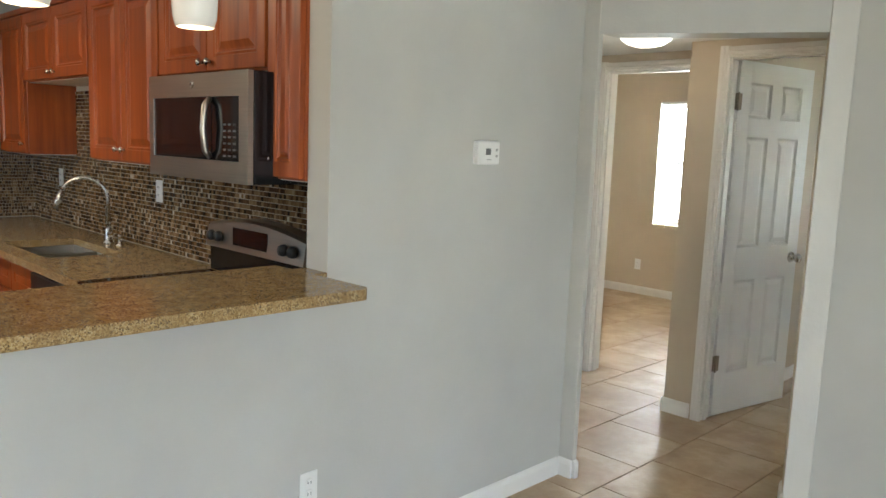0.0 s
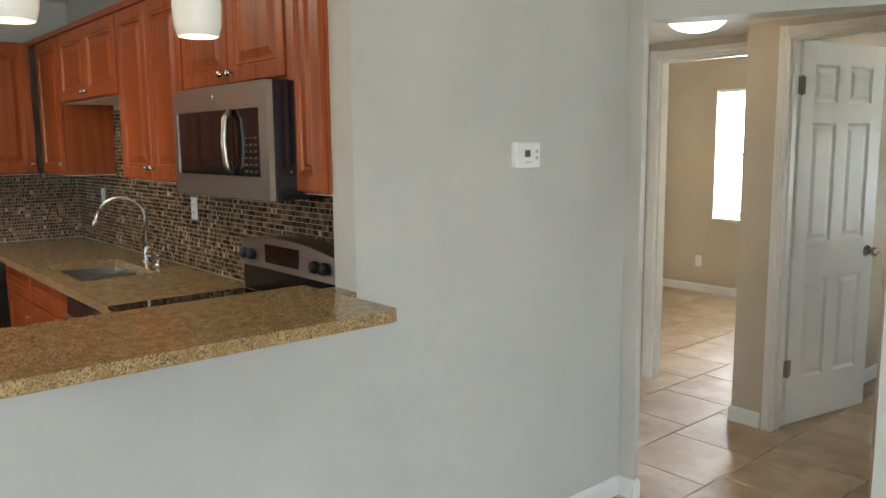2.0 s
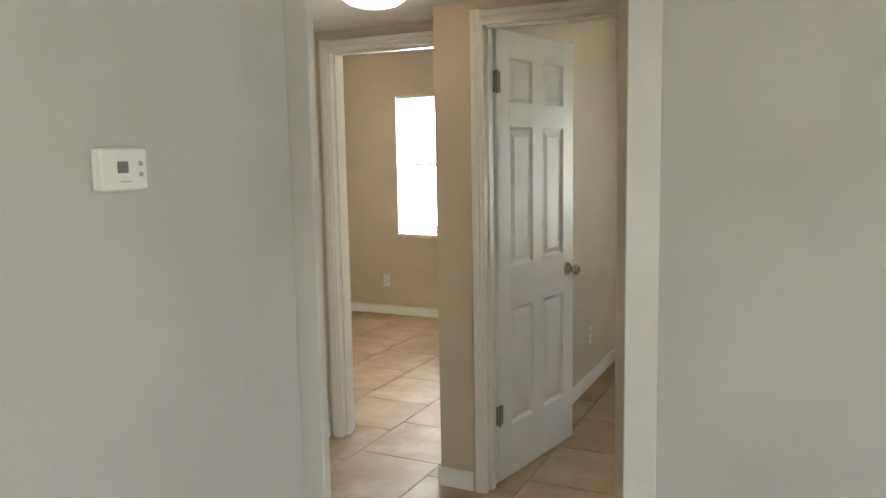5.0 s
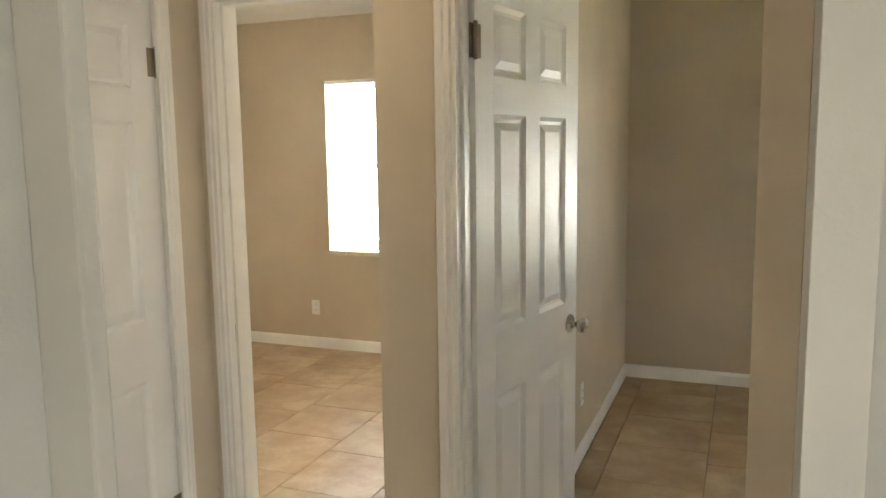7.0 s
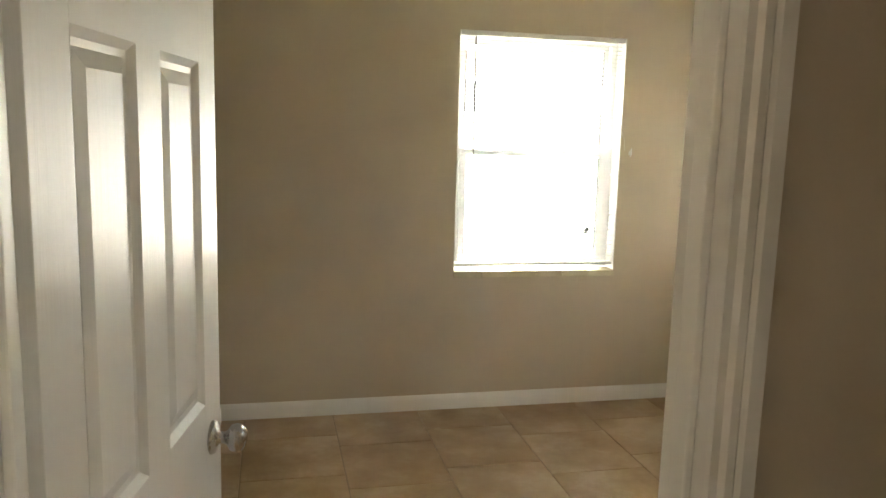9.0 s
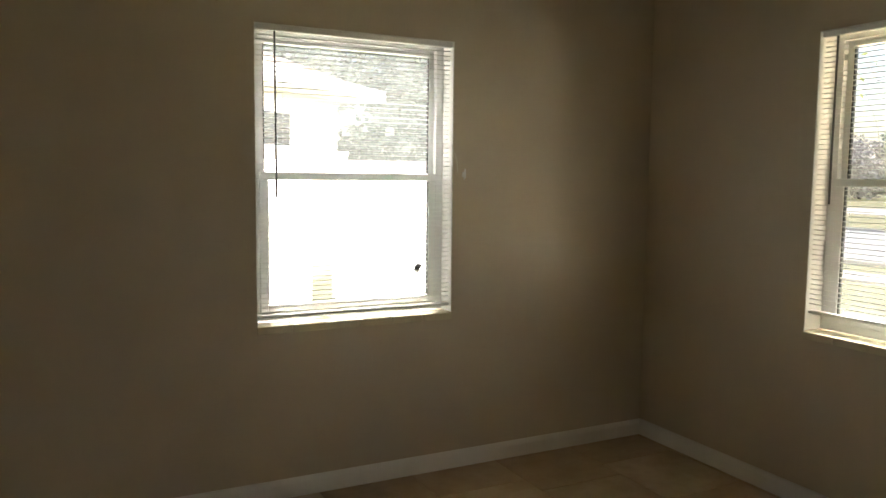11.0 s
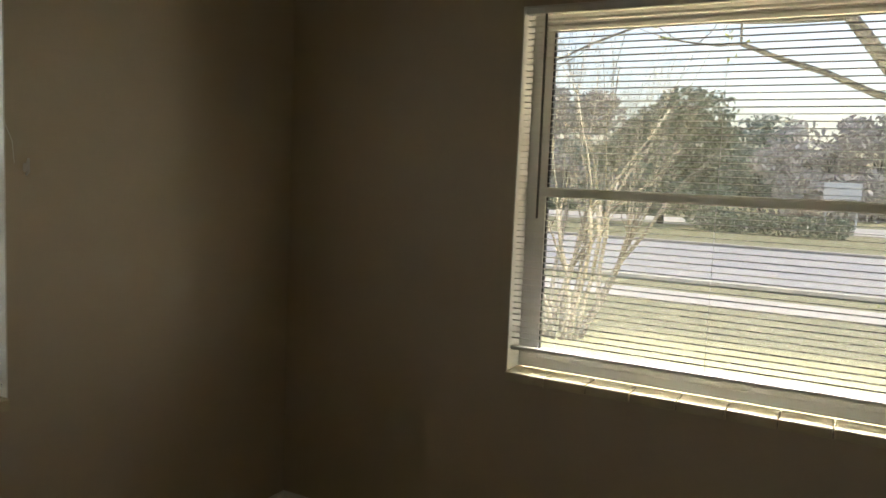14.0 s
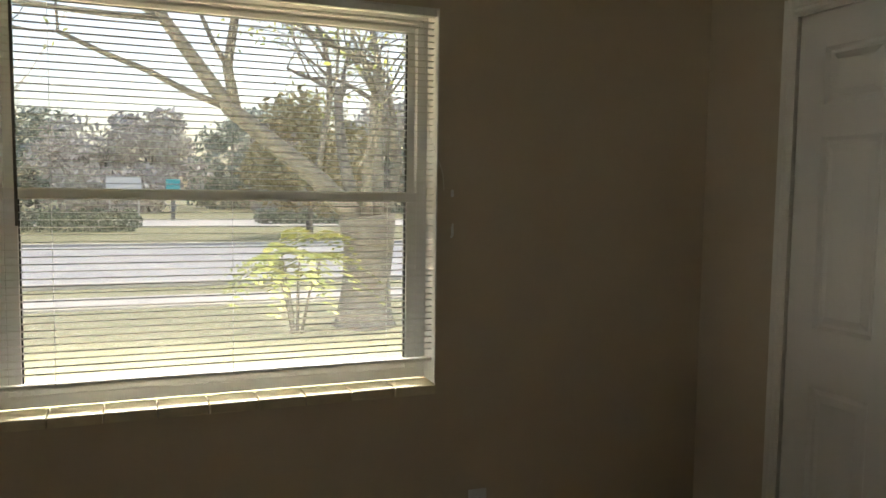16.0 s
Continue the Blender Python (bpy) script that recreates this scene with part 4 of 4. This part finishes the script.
def grow(bm, p, d, length, r, depth, rng, spread, tips, up=0.15):
    n = 4
    pts, rad = [p.copy()], [r]
    for i in range(n):
        d = (d + Vector((rng.gauss(0, 0.12), rng.gauss(0, 0.12), rng.gauss(0, 0.08) + up * 0.25))).normalized()
        p = p + d * length / n
        pts.append(p.copy())
        rad.append(r * (1 - 0.42 * (i + 1) / n))
    tube_into(bm, pts, rad, 7 if r > 0.03 else 4)
    tips.append(p.copy())
    if depth:
        for k in range(rng.choice((2, 3, 3))):
            i = rng.randint(2, n)
            q = Vector((rng.gauss(0, 1), rng.gauss(0, 1), rng.gauss(0, 0.7)))
            grow(bm, pts[i], (d + q * spread).normalized(), length * rng.uniform(0.55, 0.8), rad[i] * 0.62, depth - 1, rng, spread, tips, up)


def yard_tree():
    rng = random.Random(11)
    t = thing("yard_tree", "large bare grey tree with a thick forked trunk on the lawn", "tree", pose(10.6, -0.95, G0))
    bm = bmesh.new()
    tube_into(bm, [(0, 0, -0.1), (0, 0, 0.15), (0.0, -0.02, 0.6), (0, -0.05, 1.1), (0, -0.02, 1.45)], [0.46, 0.36, 0.31, 0.33, 0.38], 14)
    part("trunk", bm, M_BARK, t)
    tips = []
    bm = bmesh.new()
    bough = [Vector(p) for p in ((0, 0.0, 1.30), (0.0, 0.65, 1.93), (0.05, 1.70, 2.75), (0.0, 2.45, 3.75), (-0.1, 2.9, 4.9))]
    tube_into(bm, bough, [0.15, 0.125, 0.10, 0.07, 0.045], 10)
    fork = [Vector(p) for p in ((0.05, 1.62, 2.68), (0.1, 1.72, 3.25), (0.12, 1.62, 3.9), (0.2, 1.5, 4.9))]
    tube_into(bm, fork, [0.075, 0.065, 0.055, 0.04], 8)
    for p, d, ln, r in ((bough[2], (0.1, 1.0, 0.25), 2.0, 0.045), (bough[3], (-0.1, 1.0, 0.05), 2.1, 0.045), (bough[3], (0.2, 0.9, 0.5), 1.8, 0.05), (bough[4], (0, 0.5, 0.8), 1.6, 0.05),
                        (fork[2], (0.1, -0.3, 0.9), 1.6, 0.045), (fork[3], (0, -0.1, 1.0), 1.5, 0.045), (bough[1], (0.1, -0.2, 1.0), 1.9, 0.05), (fork[1], (0.2, 0.4, 0.9), 1.5, 0.035)):
        grow(bm, p.copy(), Vector(d).normalized(), ln, r, 4, rng, 0.5, tips)
    limbs = [((0, -0.1, 1.35), (-0.1, -0.05, 1.0), 2.0, 0.14), ((0.1, -0.2, 1.35), (0.3, -0.5, 0.8), 1.9, 0.12), ((0.1, 0.05, 1.4), (0.5, 0.35, 1.0), 2.0, 0.10), ((-0.1, 0.0, 1.4), (-0.4, 0.3, 0.9), 1.7, 0.08)]
    for p, d, ln, r in limbs:
        grow(bm, Vector(p), Vector(d).normalized(), ln, r, 5, rng, 0.55, tips)
    part("limbs", bm, M_BARK, t)
    rng.shuffle(tips)
    part("crown", leaves_mesh("crown", [(p.x, p.y, p.z, 0.4, 7) for p in tips[:260]], 0.05, M_LEAF_PALE, 5), M_LEAF_PALE, t, "thin scattered yellow-green leaves")


def fan_tree(x, y, seed, name, label):
    rng = random.Random(seed)
    t = thing(name, label, "tree", pose(x, y, G0))
    tips = []
    for i in range(13):
        bm = bmesh.new()
        a = 2 * math.pi * i / 13
        lean = rng.uniform(0.12, 0.42)
        grow(bm, Vector((0.18 * math.cos(a), 0.18 * math.sin(a), -0.05)), Vector((lean * math.cos(a), lean * 1.1 * math.sin(a), 1)).normalized(), rng.uniform(1.5, 2.0), 0.032, 4, rng, 0.26, tips, 0.35)
        part("stem", bm, M_TWIG, t)


def frond_shrub():
    rng = random.Random(8)
    t = thing("frond_shrub", "yellow-green shrub with drooping feathery fronds", "shrub", pose(10.3, 0.0, G0))
    for i in range(5):
        a = rng.uniform(0, 6.28)
        part("stem", tube([(0.05 * math.cos(a), 0.05 * math.sin(a), -0.02), (0.12 * math.cos(a), 0.15 * math.sin(a), 0.5), (0.2 * math.cos(a), 0.3 * math.sin(a), 0.95)], [0.022, 0.018, 0.012], 6), M_TWIG, t)
    for k in range(26):
        a = k * 2.4
        ln = rng.uniform(0.5, 0.95)
        c, s = math.cos(a), math.sin(a)
        base = Vector((0.15 * c, 0.2 * s, rng.uniform(0.7, 1.25)))
        vs, fs = [], []
        for j in range(12):
            u = j / 11
            p = base + Vector((c * ln * u, s * ln * u, 0.30 * u - 0.62 * u * u))
            for sd2 in (-1, 1):
                side = Vector((-s, c, -0.3)) * sd2
                q = len(vs)
                L = 0.17 * (1 - 0.5 * u)
                fwd = Vector((c, s, -0.3)) * 0.05
                vs += [p, p + side * L * 0.5 + Vector((0, 0, 0.012)) + fwd * 0.3, p + side * L + fwd, p + side * L * 0.5 - Vector((0, 0, 0.012)) + fwd]
                fs.append((q, q + 1, q + 2, q + 3))
        me = bpy.data.meshes.new("frond")
        me.from_pydata([tuple(v) for v in vs], [], fs)
        me.materials.append(M_LEAF_PALE)
        part("frond", me, M_LEAF_PALE, t)


def leafy_tree(name, label, x, y, h, r, mat, seed, num=2600, size=0.22, low=0.35):
    rng = random.Random(seed)
    t = thing(name, label, "tree", pose(x, y, G0))
    bm = bmesh.new()
    tips = []
    grow(bm, Vector((0, 0, -0.1)), Vector((0, 0, 1)), h * 0.45, 0.03 * h, 3, rng, 0.6, tips)
    part("trunk", bm, M_BARK, t)
    cl = []
    for i in range(22):
        a, u = rng.uniform(0, 6.28), rng.uniform(0, 1)
        rr = r * (1 - 0.6 * abs(u - 0.4)) * math.sqrt(rng.uniform(0.1, 1))
        cl.append((rr * math.cos(a), rr * math.sin(a), h * (low + (1 - low) * u), r * rng.uniform(0.30, 0.55), num // 22))
    part("crown", leaves_mesh("crown", cl, size, mat, seed, 0.3), mat, t)


yard_tree()
fan_tree(9.3, 4.15, 21, "crape_myrtle", "bare multi-stemmed pale grey tree on the lawn")
frond_shrub()
leafy_tree("oak_tree", "dark green spreading oak across the road", 38, 9.9, 6.0, 3.0, M_LEAF_OAK, 31, 6000, 0.20, 0.15)
leafy_tree("tan_bush_tree", "tan-leaved rounded tree beyond the road", 30, -4.3, 5.0, 2.6, M_LEAF_TAN, 32, 4500, 0.18, 0.25)
rng0 = random.Random(5)
for i in range(26):
    y = -52 + i * 5.2 + rng0.uniform(-1.5, 1.5)
    leafy_tree("distant_tree", "hazy bare winter tree in the distance" if i % 3 else "grey-green tree in the distance", 62 + rng0.uniform(-6, 10), y, rng0.uniform(5.5, 8.5), rng0.uniform(3.2, 4.6), M_LEAF_HAZE if i % 3 else M_LEAF_DARK_HAZE, 40 + i, 4200, 0.30, 0.05)
for x, y, w, h in ((34, 4.6, 5.0, 0.85), (47, 14, 3.2, 0.9), (47, 19, 2.6, 0.8), (40, -6, 4.0, 0.8)):
    hd = thing("hedge", "clipped dark green hedge", "hedge", pose(x, y, G0), "hedges")
    part("foliage", leaves_mesh("foliage", [(0, -w / 2 + w * k / 9, h * 0.5, h * 0.58, 320) for k in range(10)], 0.10, M_LEAF_OAK, 60 + int(y)), M_LEAF_OAK, hd)


def far_house(x, y, w, d, h, wall, label):
    e = thing("house", label, "house", pose(x, y, G0))
    part("wall", boxes((0, d, 0, w, 0, h)), wall, e)
    bm = bmesh.new()
    o = 0.5
    v = [bm.verts.new(p) for p in ((-o, -o, h), (d + o, -o, h), (d + o, w + o, h), (-o, w + o, h), (d / 2, 1.5, h + 1.5), (d / 2, w - 1.5, h + 1.5))]
    for f in ((0, 1, 4), (1, 2, 5, 4), (2, 3, 5), (3, 0, 4, 5), (0, 3, 2, 1)):
        bm.faces.new([v[i] for i in f])
    part("roof", bm, M_ROOF, e)
    for k in range(3):
        part("window", boxes((-0.03, 0.01, w * (0.2 + 0.25 * k), w * (0.2 + 0.25 * k) + 1.0, 0.9, 2.0)), M_GREY, e)


far_house(60, -16.0, 9, 7, 2.3, M_WALK, "low pale house in the distance behind the road")
far_house(54, 22.0, 10, 7, 2.5, M_WALK, "low pale house in the distance behind the road")
bx = thing("utility_box", "small turquoise box beyond the road", "utility box", pose(44, -0.3, G0))
part("case", boxes((0, 0.6, 0, 0.7, 1.5, 2.2), bevel=0.04), M_CYAN, bx)
part("stand", boxes((0.2, 0.4, 0.25, 0.45, 0, 1.5)), M_GREY, bx)
sg = thing("yard_sign", "pale sign board on posts beyond the road", "sign", pose(44, 1.6, G0))
part("board", boxes((0, 0.06, 0, 1.7, 1.5, 2.3), bevel=0.01), M_VINYL, sg)
for y in (0.1, 1.5):
    part("post", boxes((0.07, 0.15, y, y + 0.08, 0, 2.2)), M_VINYL, sg)

# neighbour's house and the white fence, seen through the north window
nb = thing("neighbour_house", "yellow stucco house with white fascia and tan shingle roof", "house", pose(5.8, 12.95, G0 + 0.45, 0, 0, 43) @ Matrix.Translation((-5.45, -11.35, 0)))
part("wall", boxes((-0.4, 4.95, 12.0, 20, -0.45, 2.75)), M_EXT, nb)
bm = bmesh.new()
v = [bm.verts.new(p) for p in ((-1.0, 11.35, 2.75), (5.45, 11.35, 2.75), (5.45, 20.6, 2.75), (-1.0, 20.6, 2.75), (1.2, 15, 4.9), (2.2, 17, 4.9))]
for f in ((0, 1, 5, 4), (1, 2, 5), (2, 3, 4, 5), (3, 0, 4)):
    bm.faces.new([v[i] for i in f])
part("roof", bm, M_ROOF, nb)
part("fascia", boxes((-1.0, 5.45, 11.31, 11.35, 2.60, 2.80), (5.45, 5.49, 11.31, 20.6, 2.60, 2.80)), M_VINYL, nb, "white fascia board")
part("soffit", boxes((-1.0, 5.45, 11.352, 12.0, 2.60, 2.63), (4.75, 5.449, 12.0, 20.6, 2.60, 2.63)), M_VINYL, nb)
nw = part("window", boxes((2.2, 3.3, 11.96, 12.01, 1.75, 2.25)), M_BLACKGLASS, nb)
part("window_frame", boxes((2.12, 2.2, 11.94, 11.999, 1.68, 2.32), (3.3, 3.38, 11.94, 11.999, 1.68, 2.32), (2.2, 3.3, 11.94, 11.999, 2.25, 2.32), (2.2, 3.3, 11.94, 11.999, 1.68, 1.75)), M_VINYL, nw)


def fence_run(x0, x1, y, label):
    f = thing("vinyl_fence", label, "fence", pose(0, y, G0), "white fences")
    pm = mesh_of("post", boxes((-0.065, 0.065, -0.065, 0.065, 0, 1.98), (-0.08, 0.08, -0.08, 0.08, 1.98, 2.03)), M_VINYL)
    n = max(1, round((x1 - x0) / 2.4))
    for i in range(n + 1):
        part("post", pm, M_VINYL, f).location = (x0 + (x1 - x0) * i / n, 0, 0)
    part("top_rail", boxes((x0, x1, -0.03, 0.03, 1.83, 1.93)), M_VINYL, f)
    part("bottom_rail", boxes((x0, x1, -0.03, 0.03, 0.05, 0.18)), M_VINYL, f)
    bm2 = mesh_of("board", boxes((0.002, 0.148, -0.012, 0.012, 0.18, 1.83), bevel=0.003, seg=1), M_VINYL)
    x = x0 + 0.07
    while x < x1 - 0.15:
        part("board", bm2, M_VINYL, f).location = (x, 0, 0)
        x += 0.15


fence_run(3.42, 9.5, 8.5, "tall white vinyl privacy fence beside the neighbour's house")
fence_run(-4.0, 3.0, 8.5, "tall white vinyl privacy fence beside the neighbour's house")
for i in range(5):
    leafy_tree("evergreen_tree", "dense dark green tree behind the fence", 6 + i * 3.6, 24 + (i % 2) * 2, 8.5, 3.2, M_LEAF_DARK_HAZE, 80 + i, 5200, 0.22, 0.05)

# ---- floor tiles ----
TS, GAP = 0.457, 0.005
floor_obj = tagged(new("floor"), "tan mottled ceramic floor tiles laid in staggered rows", "floor", kind="structure")
rooms = [(-1.08, 1.30, -1.205, 0.0), (-1.08, -0.25, 0, 0.44), (-3.68, -0.25, 0.44, YN), (XW, XE, -0.26, YN), (-0.02, 0.745, 0.0, 0.105)]
zones = [(-3.7, 3.4, -1.3, 3.3)]
tile_me = mesh_of("tile", boxes((GAP / 2, TS - GAP / 2, GAP / 2, TS - GAP / 2, -0.011, 0.0), bevel=0.0015, seg=1), M_TILE)
rest = []
num = 0
for i in range(-7, 12):
    x = -1.27 + i * TS
    ph = 0.196 if i % 2 else 0.056
    for j in range(-18, 9):
        y = ph + j * TS
        if x > 5.0 or y > YN or y < -7 or x < -4:
            continue
        if -3.2 < x < 3.4 and y > -1.7 and num < 290:
            o = part("tile", tile_me, M_TILE, floor_obj)
            o.location = (x, y, 0)
            num += 1
        else:
            rest.append((x, y))
bm = bmesh.new()
for x, y in rest:
    add_box(bm, x + GAP / 2, x + TS - GAP / 2, y + GAP / 2, y + TS - GAP / 2, -0.011, 0.0)
bmesh.ops.recalc_face_normals(bm, faces=bm.faces)
tagged(part("tile_field", bm, M_TILE, floor_obj, "tan mottled floor tiles"), kind="stuff")
